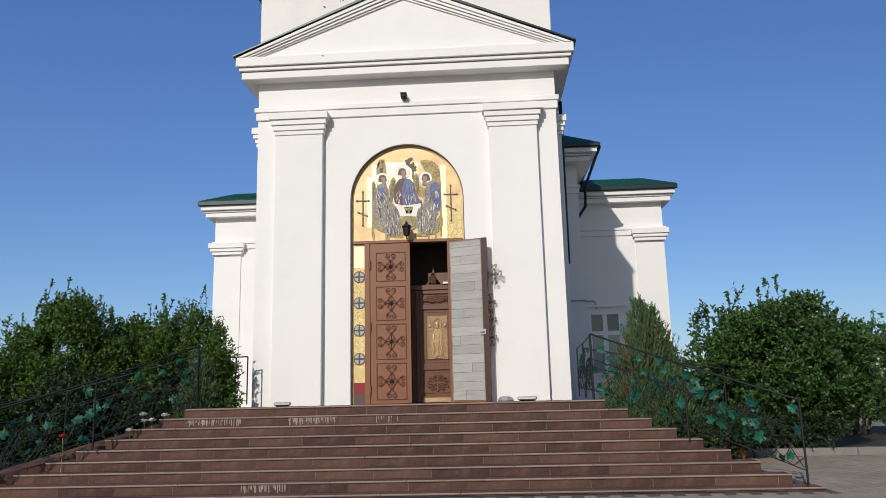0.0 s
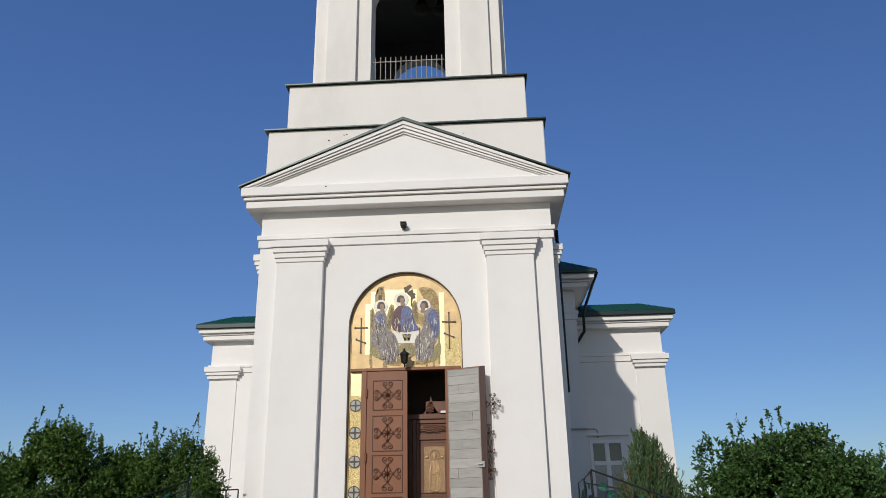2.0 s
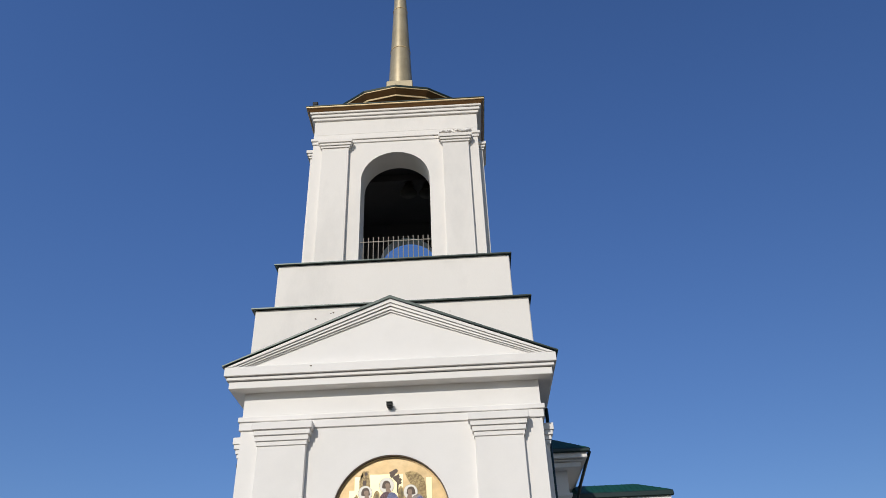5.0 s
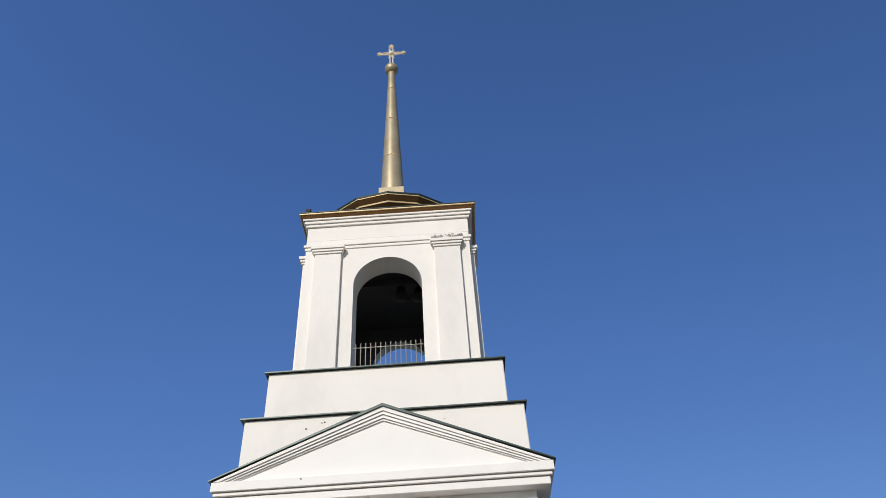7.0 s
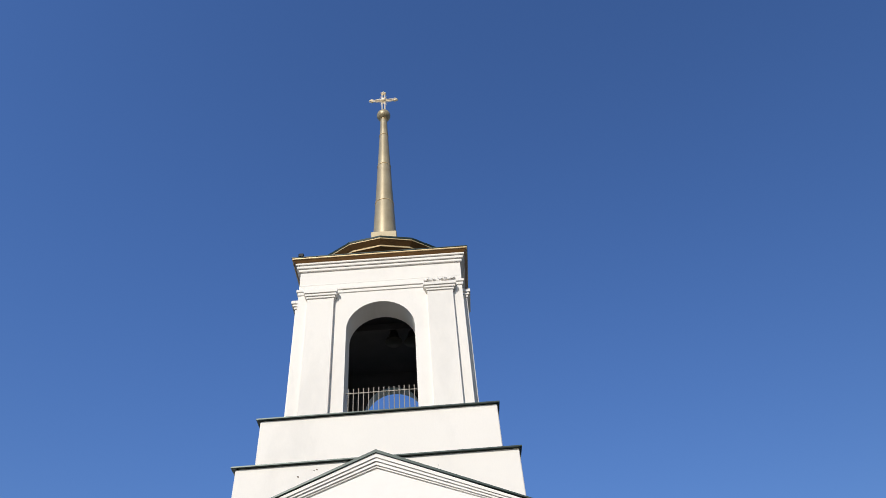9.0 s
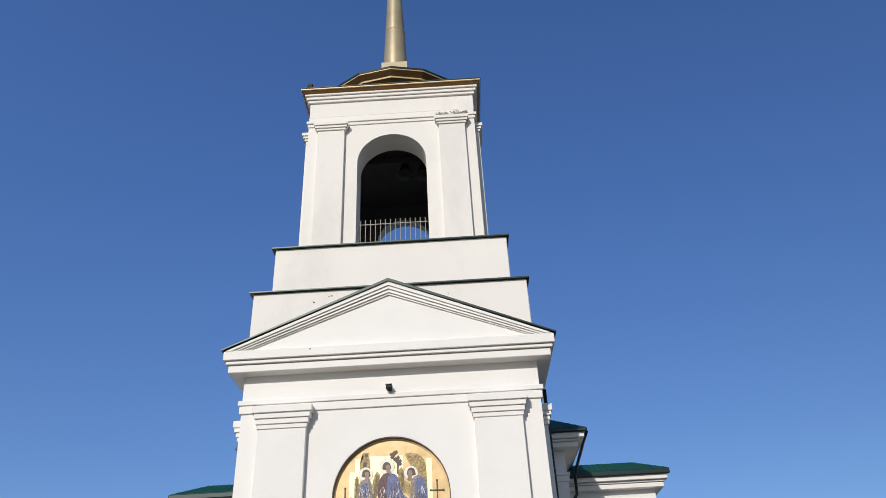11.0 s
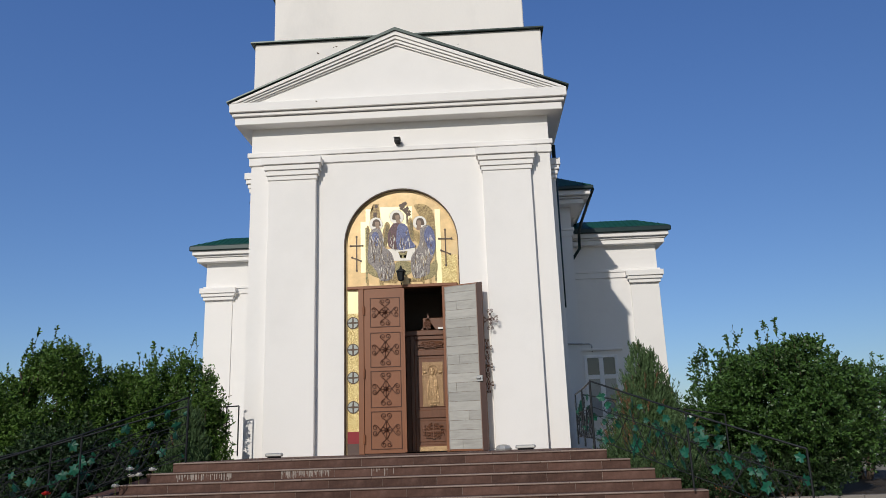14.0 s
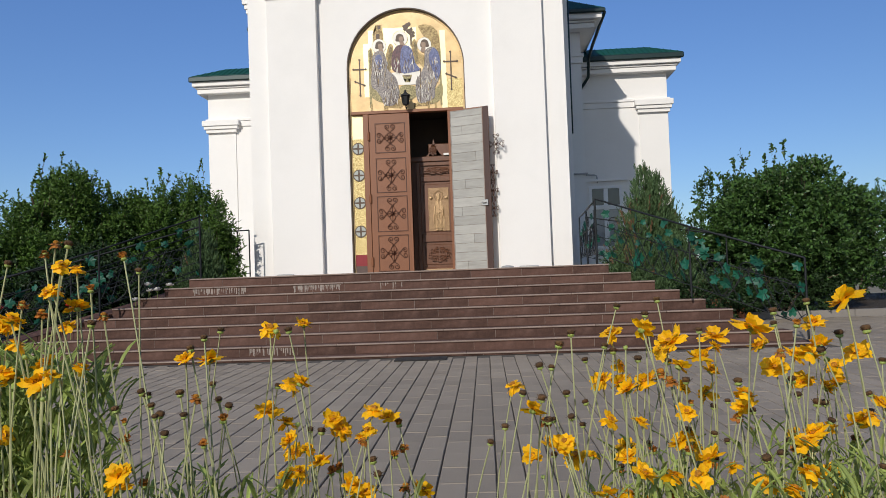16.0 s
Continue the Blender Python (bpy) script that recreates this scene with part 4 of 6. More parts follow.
def leaf_parts(leaf, x0, x1, face):
    """Panels, frames and scrollwork on the outer face of a door leaf."""
    for z0, z1 in PANELS:
        bm = bmesh.new()
        for a in ((x0, x0 + 0.016, z0, z1), (x1 - 0.016, x1, z0, z1), (x0 + 0.016, x1 - 0.016, z0, z0 + 0.016), (x0 + 0.016, x1 - 0.016, z1 - 0.016, z1)):
            box(bm, a[0], a[1], face - 0.014, face + 0.004, a[2], a[3])
        part("panel_frame", bm, SCROLL, leaf)
        ob = part("scrollwork", scroll_cross((x1 - x0) * 0.46, (z1 - z0) * 0.46), SCROLL, leaf, "dark wrought scroll cross")
        ob.matrix_basis = pose((x0 + x1) / 2, face - 0.012, (z0 + z1) / 2)


door = part("door_leaf", B(-0.90, 0.03, 0.05, 0.11, LB + 0.01, 4.855, bevel=0.006), DOOR_BROWN, church, "closed brown steel door leaf with dark scrollwork")
leaf_parts(door, -0.76, -0.06, 0.05)
part("cover_strip", B(-0.01, 0.05, 0.03, 0.05, LB + 0.02, 4.84, bevel=0.005), DOOR_BROWN, door)
for z in (1.45, 2.9, 4.35):
    part("hinge", rod(bmesh.new(), (-0.905, 0.03, z - 0.1), (-0.905, 0.03, z + 0.1), 0.03, sides=10), DOOR_BROWN, door)

leaf2 = part("door_leaf", B(0.0, 0.93, -0.035, 0.03, LB + 0.01, 4.84, bevel=0.006), DOOR_BROWN, church, "open brown door leaf, its inside lined with grey boards")
leaf2.matrix_basis = pose(0.99, 0.0, 0.0, 0, 0, -21)
rnd = random.Random(3)
z = LB + 0.05
k = 0
while z < 4.75:
    h = 0.205
    z1 = min(z + h, 4.80)
    cut = rnd.uniform(0.2, 0.66)
    for x0, x1 in ((0.035, 0.03 + cut), (0.03 + cut + 0.004, 0.79)) if k % 3 == 0 else ((0.035, 0.79),):
        part("board", B(x0, x1, -0.046, -0.034, z + 0.004, z1, bevel=0.002), LAMINATE, leaf2)
    z = z1
    k += 1
for x0, x1, z0, z1 in ((0.018, 0.033, LB + 0.03, 4.815), (0.792, 0.807, LB + 0.03, 4.815), (0.033, 0.792, 4.802, 4.815)):
    part("edging", B(x0, x1, -0.05, -0.034, z0, z1), LIME, leaf2)
part("rim", B(0.812, 0.936, -0.039, -0.030, LB + 0.012, 4.838), RIM, leaf2, "rim of the leaf, its brown darkened for shade")
part("lock", B(0.75, 0.88, -0.08, -0.045, 2.61, 2.74, bevel=0.006), GREY_STEEL, leaf2, "steel lock case")
part("handle", tube(bmesh.new(), [(0.84, -0.07, 2.68), (0.84, -0.12, 2.68), (0.74, -0.125, 2.68)], 0.012, 8), GREY_STEEL, leaf2)
for z0, z1 in PANELS:
    ob = part("scrollwork", scroll_cross(0.30, (z1 - z0) * 0.46), SCROLL, leaf2)
    ob.matrix_basis = pose(0.5, 0.045, (z0 + z1) / 2)
ob = part("scrollwork", scroll_cross(0.2, 0.24, 0.008), SCROLL, leaf2, "dark scroll cross standing off the leaf")
ob.matrix_basis = pose(1.06, 0.10, 3.98)
for z in (2.55, 2.95, 3.35):
    ob = part("scrollwork", scroll_cross(0.13, 0.2, 0.007), SCROLL, leaf2)
    ob.matrix_basis = pose(0.94, 0.12, z)

# ---- small fixtures ----
lantern = empty("wall_lantern", (0.0, -0.16, 4.95), "black wrought lantern hanging over the church door", "lantern")
lantern.matrix_basis = lantern.matrix_basis @ Matrix.Diagonal((0.8, 0.8, 0.86, 1))
part("arm", tube(bmesh.new(), [(0, 0.24, 0.02), (0, 0.1, -0.04), (0, 0.0, 0.02)], 0.016, 8), DARK_METAL, lantern)
part("cage", spun([(0.04, 0.03), (0.075, 0.05), (0.115, 0.27), (0.12, 0.28)], 6), DARK_METAL, lantern)
part("glass", spun([(0.07, 0.07), (0.107, 0.26)], 6, at=(0, 0, 0)), LAMP_GLASS, lantern)
for k in range(6):
    a = math.tau * k / 6
    part("bar", rod(bmesh.new(), (0.08 * math.cos(a), 0.08 * math.sin(a), 0.05), (0.12 * math.cos(a), 0.12 * math.sin(a), 0.28), 0.008, sides=5), DARK_METAL, lantern)
part("cap", spun([(0.15, 0.28), (0.12, 0.33), (0.05, 0.37), (0.03, 0.40), (0.035, 0.42), (0.012, 0.45)], 6), DARK_METAL, lantern)

cctv = empty("security_camera", (-0.02, 0.0, 8.36), "small dark security camera on the frieze", "camera")
part("bracket", B(-0.05, 0.05, -0.05, 0.0, 0.03, 0.13, bevel=0.01), GREY_STEEL, cctv)
part("body", B(-0.07, 0.07, -0.26, -0.05, 0.05, 0.14, bevel=0.015), DARK_METAL, cctv)
part("hood", B(-0.08, 0.08, -0.30, -0.03, 0.14, 0.155), GREY_STEEL, cctv)

for x, y, turn, w in ((-2.72, -0.75, 8, 0.36), (2.62, -0.7, -6, 0.42)):
    fl = empty("floodlight", (x, y, LB + 0.012), "grey floodlight lying on the landing by the wall", "floodlight", group="landing floodlights", turn=turn)
    part("housing", B(-w / 2, w / 2, -0.1, 0.12, 0.03, 0.10, bevel=0.02), GREY_STEEL, fl)
    part("lens", B(-w / 2 + 0.03, w / 2 - 0.03, -0.104, -0.1, 0.045, 0.085), LAMP_GLASS, fl)
    part("foot", B(-w / 2 + 0.04, w / 2 - 0.04, -0.04, 0.06, 0.0, 0.03), DARK_METAL, fl)
fl = empty("stone_lamp", (2.15, -0.7, LB + 0.012), "low grey cast lamp on the landing", "lamp")
part("body", spun([(0.17, 0.0), (0.18, 0.04), (0.13, 0.10), (0.05, 0.12)], 9), GREY_STEEL, fl)

# ---- railings ----


def vine_leaf_mesh():
    """A lobed tin leaf, folded along its rib."""
    bm = bmesh.new()
    pts = [(0, -0.02), (0.05, -0.06), (0.085, -0.01), (0.07, 0.03), (0.10, 0.075), (0.05, 0.085), (0.0, 0.15), (-0.05, 0.085), (-0.10, 0.075), (-0.07, 0.03), (-0.085, -0.01), (-0.05, -0.06)]
    ctr = bm.verts.new((0, 0.012, 0.03))
    vs = [bm.verts.new((x, -0.012 * (abs(x) > 0.04), z)) for x, z in pts]
    back = bm.verts.new((0, 0.018, 0.03))
    vb = [bm.verts.new((x, -0.012 * (abs(x) > 0.04) + 0.005, z)) for x, z in pts]
    for i in range(12):
        j = (i + 1) % 12
        bm.faces.new((ctr, vs[i], vs[j]))
        bm.faces.new((back, vb[j], vb[i]))
        bm.faces.new((vs[i], vb[i], vb[j], vs[j]))
    me = bpy.data.meshes.new("vine_leaf")
    bm.to_mesh(me)
    bm.free()
    me.materials.append(TIN_LEAF)
    return me


VINE = vine_leaf_mesh()


def railing(name, label, posts, seed, vines=True, low=0.16, mid=(0.62,), leaves=19):
    """Posts (x, y, foot, height) joined by a handrail and bars, with wrought tendrils and tin vine leaves between them."""
    rail = empty(name, posts[0][:3], label, "railing", group="stair railings")
    o = Vector(posts[0][:3])
    rnd = random.Random(seed)
    for x, y, z, h in posts:
        part("post", rod(bmesh.new(), Vector((x, y, z)) - o, Vector((x, y, z + h)) - o, 0.016, sides=8), DARK_METAL, rail)
    for f in (1.0, *mid, low):
        for a, b in zip(posts, posts[1:]):
            p, q = (Vector((v[0], v[1], v[2] + v[3] * f)) - o for v in (a, b))
            part("handrail" if f == 1.0 else "bar", rod(bmesh.new(), p, q, 0.0145 if f == 1.0 else 0.0075, sides=8), DARK_METAL, rail)
    if not vines:
        return rail
    for a, b in zip(posts, posts[1:]):
        a0, b0 = (Vector(v[:3]) - o for v in (a, b))
        run = (b0 - a0).length
        if run < 0.6:
            continue
        flat = Vector((b0.x - a0.x, b0.y - a0.y, 0)).normalized()
        for k in range(4):
            pts = []
            t0 = rnd.uniform(0.0, 0.35)
            for j in range(13):
                t = t0 + (0.98 - t0) * j / 12
                h = a[3] * (0.42 + 0.26 * math.sin(j * 0.85 + k * 1.6 + seed))
                pts.append(a0.lerp(b0, t) + Vector((0, 0, h)) + Vector((-flat.y, flat.x, 0)) * 0.03 * math.sin(j + k))
            part("tendril", tube(bmesh.new(), pts, 0.0065, 5), DARK_METAL, rail)
        for k in range(3):
            c = a0.lerp(b0, 0.2 + 0.3 * k) + Vector((0, 0, a[3] * rnd.uniform(0.45, 0.75)))
            pts = [c + flat * (0.16 - 0.011 * j) * math.cos(j * 0.6) + Vector((0, 0, (0.16 - 0.011 * j) * math.sin(j * 0.6))) for j in range(13)]
            part("scroll", tube(bmesh.new(), pts, 0.007, 5), DARK_METAL, rail)
        for k in range(int(leaves * run / 2.0)):
            t = rnd.uniform(0.03, 0.97)
            lf = new("leaf", VINE)
            lf.parent = rail
            s = rnd.uniform(0.5, 0.95)
            yaw = math.degrees(math.atan2(flat.y, flat.x))
            lf.matrix_basis = Matrix.Translation(a0.lerp(b0, t) + Vector((rnd.uniform(-0.05, 0.05), rnd.uniform(-0.06, 0.06), a[3] * rnd.uniform(0.16, 0.92)))) @ pose(0, 0, 0, rnd.uniform(-40, 40), rnd.uniform(-150, 150), yaw + rnd.uniform(-50, 50)) @ Matrix.Diagonal((s, s, s, 1))
    return rail


railing("stair_railing", "black wrought-iron stair railing with green tin vine leaves", [(3.54, -4.25, L, 1.10), (4.71, -5.55, 0.66, 1.05), (5.97, -6.5, 0.08, 1.10)], 5, leaves=30)
railing("landing_railing", "black wrought-iron railing along the landing", [(3.78, -0.35, L, 1.05), (3.66, -2.3, L, 1.05), (3.54, -4.2, L, 1.08)], 6, leaves=5)
railing("side_railing", "black railing of the side ramp behind the juniper", [(3.85, -0.9, L, 1.02), (6.55, -1.55, 0.55, 1.15)], 8, leaves=22)
railing("stair_railing", "black wrought-iron stair railing with green tin vine leaves", [(-3.25, -4.25, L, 1.07), (-4.38, -5.5, 0.63, 1.07), (-5.75, -6.45, 0.12, 1.07), (-7.6, -6.9, 0.0, 1.07)], 9, leaves=15, mid=(0.74, 0.44))
railing("landing_railing", "short black wrought-iron railing beside the tower wall", [(-3.60, -0.5, L, 1.06), (-3.85, -0.55, L, 1.05), (-4.10, -0.6, L, 1.05)], 10, vines=False, mid=(), low=0.08)
railing("garden_railing", "black wrought-iron railing in front of the shrubs", [(-3.5, -3.6, L - 0.1, 1.05), (-5.48, -4.4, 0.5, 1.05), (-6.7, -5.2, 0.2, 1.05)], 12, leaves=12, mid=(0.72, 0.4))

# ---- planting ----


def mesh_from(name, verts, faces, materials, index=None, smooth=False):
    me = bpy.data.meshes.new(name)
    me.from_pydata(verts, [], faces)
    for m in materials if isinstance(materials, (list, tuple)) else [materials]:
        me.materials.append(m)
    if index is not None:
        me.polygons.foreach_set("material_index", index)
    me.update()
    return me


def leaf_quads(rng, pos, direction, size, width=0.5, droop=0.25):
    """Cupped oval leaves (four triangles each) at the positions, pointing along the directions."""
    n = len(pos)
    d = direction / np.linalg.norm(direction, axis=1, keepdims=True)
    r = rng.normal(size=(n, 3))
    s = np.cross(d, r)
    s /= np.linalg.norm(s, axis=1, keepdims=True)
    up = np.cross(s, d)
    ln = (size * rng.uniform(0.65, 1.3, n))[:, None]
    wide = s * ln * width / 2
    rows = [pos, pos + d * ln * 0.36 + wide * 0.92 + up * ln * 0.09, pos + d * ln * 0.76 + wide * 0.72 - up * ln * droop * 0.35, pos + d * ln - up * ln * droop, pos + d * ln * 0.76 - wide * 0.72 - up * ln * droop * 0.35, pos + d * ln * 0.36 - wide * 0.92 + up * ln * 0.09]
    v = np.stack(rows, 1).reshape(-1, 3)
    i = np.arange(n)[:, None] * 6
    f = np.concatenate([np.concatenate([i, i + 1, i + 5], 1), np.concatenate([i + 1, i + 2, i + 5], 1), np.concatenate([i + 2, i + 4, i + 5], 1), np.concatenate([i + 2, i + 3, i + 4], 1)])
    return v, f


def shrub(at, size, lobes, leaf, material, seed, label, twigs=1500, per=13, shoots=16, name="shrub", trunk=5, even=0.18):
    """A leafy shrub: limbs from the foot, lobed crown of leafy twigs with gaps, and long shoots above it."""
    rng = np.random.default_rng(seed)
    sx, sy, sz = size
    root = empty(name, at, label, "shrub", group="shrubs by the steps")
    bm = bmesh.new()
    for k in range(trunk):
        a = math.tau * k / trunk + rng.uniform(-0.4, 0.4)
        q = rng.uniform(0.35, 0.7)
        p0 = Vector((0.12 * math.cos(a), 0.12 * math.sin(a), 0))
        p1 = Vector((q * 0.4 * sx * math.cos(a), q * 0.4 * sy * math.sin(a), sz * 0.35))
        p2 = Vector((q * sx * math.cos(a + 0.3), q * sy * math.sin(a + 0.3), sz * 0.78))
        rod(bm, p0, p1, 0.05, 0.035)
        rod(bm, p1, p2, 0.035, 0.012)
        for j in range(3):
            p3 = p1.lerp(p2, 0.3 + 0.25 * j) + Vector(np.clip(rng.normal(size=3), -0.9, 0.9)) * 0.22 * sx
            rod(bm, p1.lerp(p2, 0.2 + 0.22 * j), p3, 0.018, 0.006, 5)
    part("trunk", bm, BARK, root)
    # lobes: centre and radius as fractions of the size
    cl = []
    for k in range(3 * lobes):  # spread evenly over the crown
        h = 1 - 2 * (k + 0.5) / (3 * lobes)
        u = np.array((math.sqrt(1 - h * h) * math.cos(2.4 * k), math.sqrt(1 - h * h) * math.sin(2.4 * k), h)) + rng.normal(size=3) * even
        u /= np.linalg.norm(u)
        c = u * rng.uniform(0.55, 0.82) * np.array((sx, sy, sz * 0.46)) + np.array((0, 0, sz * 0.5))
        cl.append((c, rng.uniform(0.14, 0.27)))
    cl += [(np.array((0, 0, sz * 0.46)), 0.66)] * max(3, lobes // 2)
    pos, dirs = [], []
    for k in range(twigs):
        c, r = cl[rng.integers(len(cl))]
        u = rng.normal(size=3)
        u /= np.linalg.norm(u)
        rad = r * np.array((sx, sy, sz * 0.54)) * rng.uniform(0.62, 1.04)
        p = c + u * rad
        if p[2] < 0.05:
            continue
        d = u * 0.7 + (p - np.array((0, 0, sz * 0.35))) / sz * 0.6 + np.array((0, 0, 0.45)) + rng.normal(size=3) * 0.25
        d /= np.linalg.norm(d)
        ln = rng.uniform(0.12, 0.34)
        t = rng.uniform(0, 1, per)[:, None]
        pos.append(p + d * t * ln + rng.normal(size=(per, 3)) * 0.012)
        dirs.append(d + rng.normal(size=(per, 3)) * 0.75)
    for k in range(shoots):
        a, q = rng.uniform(0, math.tau), math.sqrt(rng.uniform(0, 0.85))
        p = np.array((q * sx * 0.85 * math.cos(a), q * sy * 0.85 * math.sin(a), sz * (0.98 - 0.42 * q * q)))
        d = np.array((rng.normal() * 0.16, rng.normal() * 0.16, 1.0))
        ln = rng.uniform(0.2, 0.5)
        t = rng.uniform(0, 1, 24)[:, None] ** 0.7
        pos.append(p + d * t * ln)
        dirs.append(d * 0.8 + rng.normal(size=(24, 3)) * 0.6)
        part("shoot", rod(bmesh.new(), p, p + d * ln, 0.005, 0.003, 4), BARK, root)
    v, f = leaf_quads(rng, np.concatenate(pos), np.concatenate(dirs), leaf)
    ob = new("crown", mesh_from("crown", v.tolist(), f.tolist(), material))
    ob.parent = root
    tagged(ob, kind="stuff")
    return root


def juniper(at, width, height, seed, label, tips=((0, 0, 1.0),), dry=0.06, sprays=2600):
    """A pointed juniper: upright feathery sprays round one or more leaders."""
    rng = np.random.default_rng(seed)
    root = empty("juniper", at, label, "juniper", group="junipers by the steps")
    bm = bmesh.new()
    for tx, ty, th in tips:
        rod(bm, (tx * 0.2, ty * 0.2, 0), (tx, ty, height * th * 0.9), 0.06, 0.01)
    part("trunk", bm, BARK, root)
    pos, dirs, kind = [], [], []
    for k in range(sprays):
        tx, ty, th = tips[rng.integers(len(tips))]
        h = height * th
        z = (h - 0.2) * rng.uniform(0.0, 1.0) ** 1.15
        r = width * max(0.0, 1 - z / (h - 0.1)) ** 0.92 * (0.92 + 0.08 * math.sin(7 * z + 3 * tx + seed)) * rng.uniform(0.4, 1.05) * min(1.0, th)
        a = rng.uniform(0, math.tau)
        p = np.array((tx * min(1, z / h + 0.3) + r * math.cos(a), ty + r * math.sin(a), z))
        if rng.random() < 0.75 * (z / h) ** 2:
            continue
        q = 1 - z / h  # sprays close in and shorten towards the tip
        d = np.array((math.cos(a) * (0.12 + 0.4 * q), math.sin(a) * (0.12 + 0.4 * q), 1.0)) + rng.normal(size=3) * (0.07 + 0.1 * q)
        ln = rng.uniform(0.15, 0.46) * (0.6 + 0.45 * q)
        n = 22
        t = rng.uniform(0, 1, n)[:, None]
        pos.append(p + d * t * ln + rng.normal(size=(n, 3)) * 0.008)
        dirs.append(d + rng.normal(size=(n, 3)) * 0.26)
        isdry = rng.random() < dry * (3.5 if (p[0] < -0.25 * width and z > 0.35 * h) else 0.4)
        kind += [isdry] * n
    v, f = leaf_quads(rng, np.concatenate(pos), np.concatenate(dirs), 0.078, 0.19, 0.05)
    ob = new("foliage", mesh_from("foliage", v.tolist(), f.tolist(), [JUNIPER, JUNIPER_DRY], np.array(kind * 4, dtype=np.int32)))
    ob.parent = root
    tagged(ob, kind="stuff")
    return root


shrub((8.05, -0.7, 0.0), (2.0, 1.8, 3.48), 15, 0.078, LEAF_B, 11, "large round dark green shrub beside the granite steps", twigs=5200, per=16, shoots=24)
shrub((11.3, 3.0, 0.0), (1.9, 1.7, 3.0), 9, 0.085, LEAF_B, 15, "dark green shrub behind the larger one", twigs=1500, shoots=10)
shrub((-7.3, -1.3, 0.0), (1.35, 1.4, 3.9), 12, 0.066, LEAF, 21, "tall loose green shrub behind the railing", twigs=4000, per=19, shoots=18, even=0.5)
shrub((-6.25, -0.9, 0.0), (1.0, 1.0, 3.38), 8, 0.064, LEAF, 27, "green shrub filling the middle of the row", twigs=2200, per=15, shoots=5, even=0.5)
shrub((-8.9, -1.6, 0.0), (1.45, 1.4, 3.05), 9, 0.068, LEAF, 22, "lower green shrub at the end of the row", twigs=3400, per=15, shoots=10, even=0.5)
shrub((-5.55, -0.6, 0.0), (0.85, 1.0, 3.5), 8, 0.064, LEAF, 23, "green shrub between two taller ones", twigs=2600, per=15, shoots=12, even=0.5)
shrub((-4.75, -0.5, 0.0), (0.62, 0.7, 3.72), 8, 0.06, LEAF, 24, "slim green shrub against the white tower", twigs=2000, per=15, shoots=9, even=0.5)
shrub((-4.25, -0.75, 0.0), (0.5, 0.5, 2.85), 7, 0.06, LEAF, 28, "slender green shrub at the corner of the tower", twigs=1200, per=15, shoots=5, even=0.5)
shrub((-6.2, -2.9, 0.0), (1.7, 0.9, 1.9), 9, 0.075, LEAF_LOW, 25, "low green shrub behind the railing, leaves darkened for shade", twigs=2400, shoots=4)
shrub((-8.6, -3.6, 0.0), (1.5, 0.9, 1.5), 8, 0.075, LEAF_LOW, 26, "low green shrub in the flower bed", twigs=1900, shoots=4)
juniper((5.1, -1.1, 0.0), 1.34, 3.17, 31, "pointed grey-green juniper with some brown needles", tips=((-0.05, 0.0, 1.03), (0.2, 0.1, 0.985), (0.08, 0.05, 0.75), (0.08, 0.05, 0.88), (0.4, -0.1, 0.74), (0.5, -0.2, 0.5), (-0.15, 0.0, 0.76)), dry=0.06, sprays=10500)
juniper((-3.95, -2.6, 0.3), 0.45, 2.0, 33, "small upright juniper beside the landing", tips=((0, 0, 1.0), (0.2, 0, 0.9)), dry=0.02, sprays=1800)
shrub((6.95, 1.2, 0.0), (0.9, 0.8, 1.2), 7, 0.07, LEAF_B, 37, "small green shrub between the juniper and the large shrub", twigs=1300, shoots=3)
shrub((6.0, -2.4, 0.0), (1.1, 0.5, 0.85), 6, 0.06, LEAF_LOW, 35, "low planting at the foot of the juniper, leaves darkened for shade", twigs=600, shoots=3)
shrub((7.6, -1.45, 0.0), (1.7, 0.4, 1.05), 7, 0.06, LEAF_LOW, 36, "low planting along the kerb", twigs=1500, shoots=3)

# beds and kerbs
tagged(link("planting_bed", B(3.4, 16.0, -1.6, 6.0, -0.2, 0.05, bevel=0.02), SOIL), "dark soil of the planting bed", "bed", kind="structure")
tagged(link("planting_bed", B(-14.0, -3.7, -4.2, 6.0, -0.2, 0.06, bevel=0.02), SOIL), "dark soil of the planting bed", "bed", kind="structure")
kerb = empty("kerb", (0, 0, 0), "pale concrete kerb round the planting bed", "kerb", kind="structure")
for k in range(11):
    part("kerb_stone", B(5.9 + k, 6.89 + k, -1.78, -1.6, -0.1, 0.13, bevel=0.012), KERB, kerb)
edging = empty("clay_edging", (6.35, -2.05, 0.0), "orange clay block at the foot of the juniper", "edging")
part("block", B(-0.55, 0.3, -0.1, 0.1, 0.0, 0.45, bevel=0.03), TILE_RED, edging)


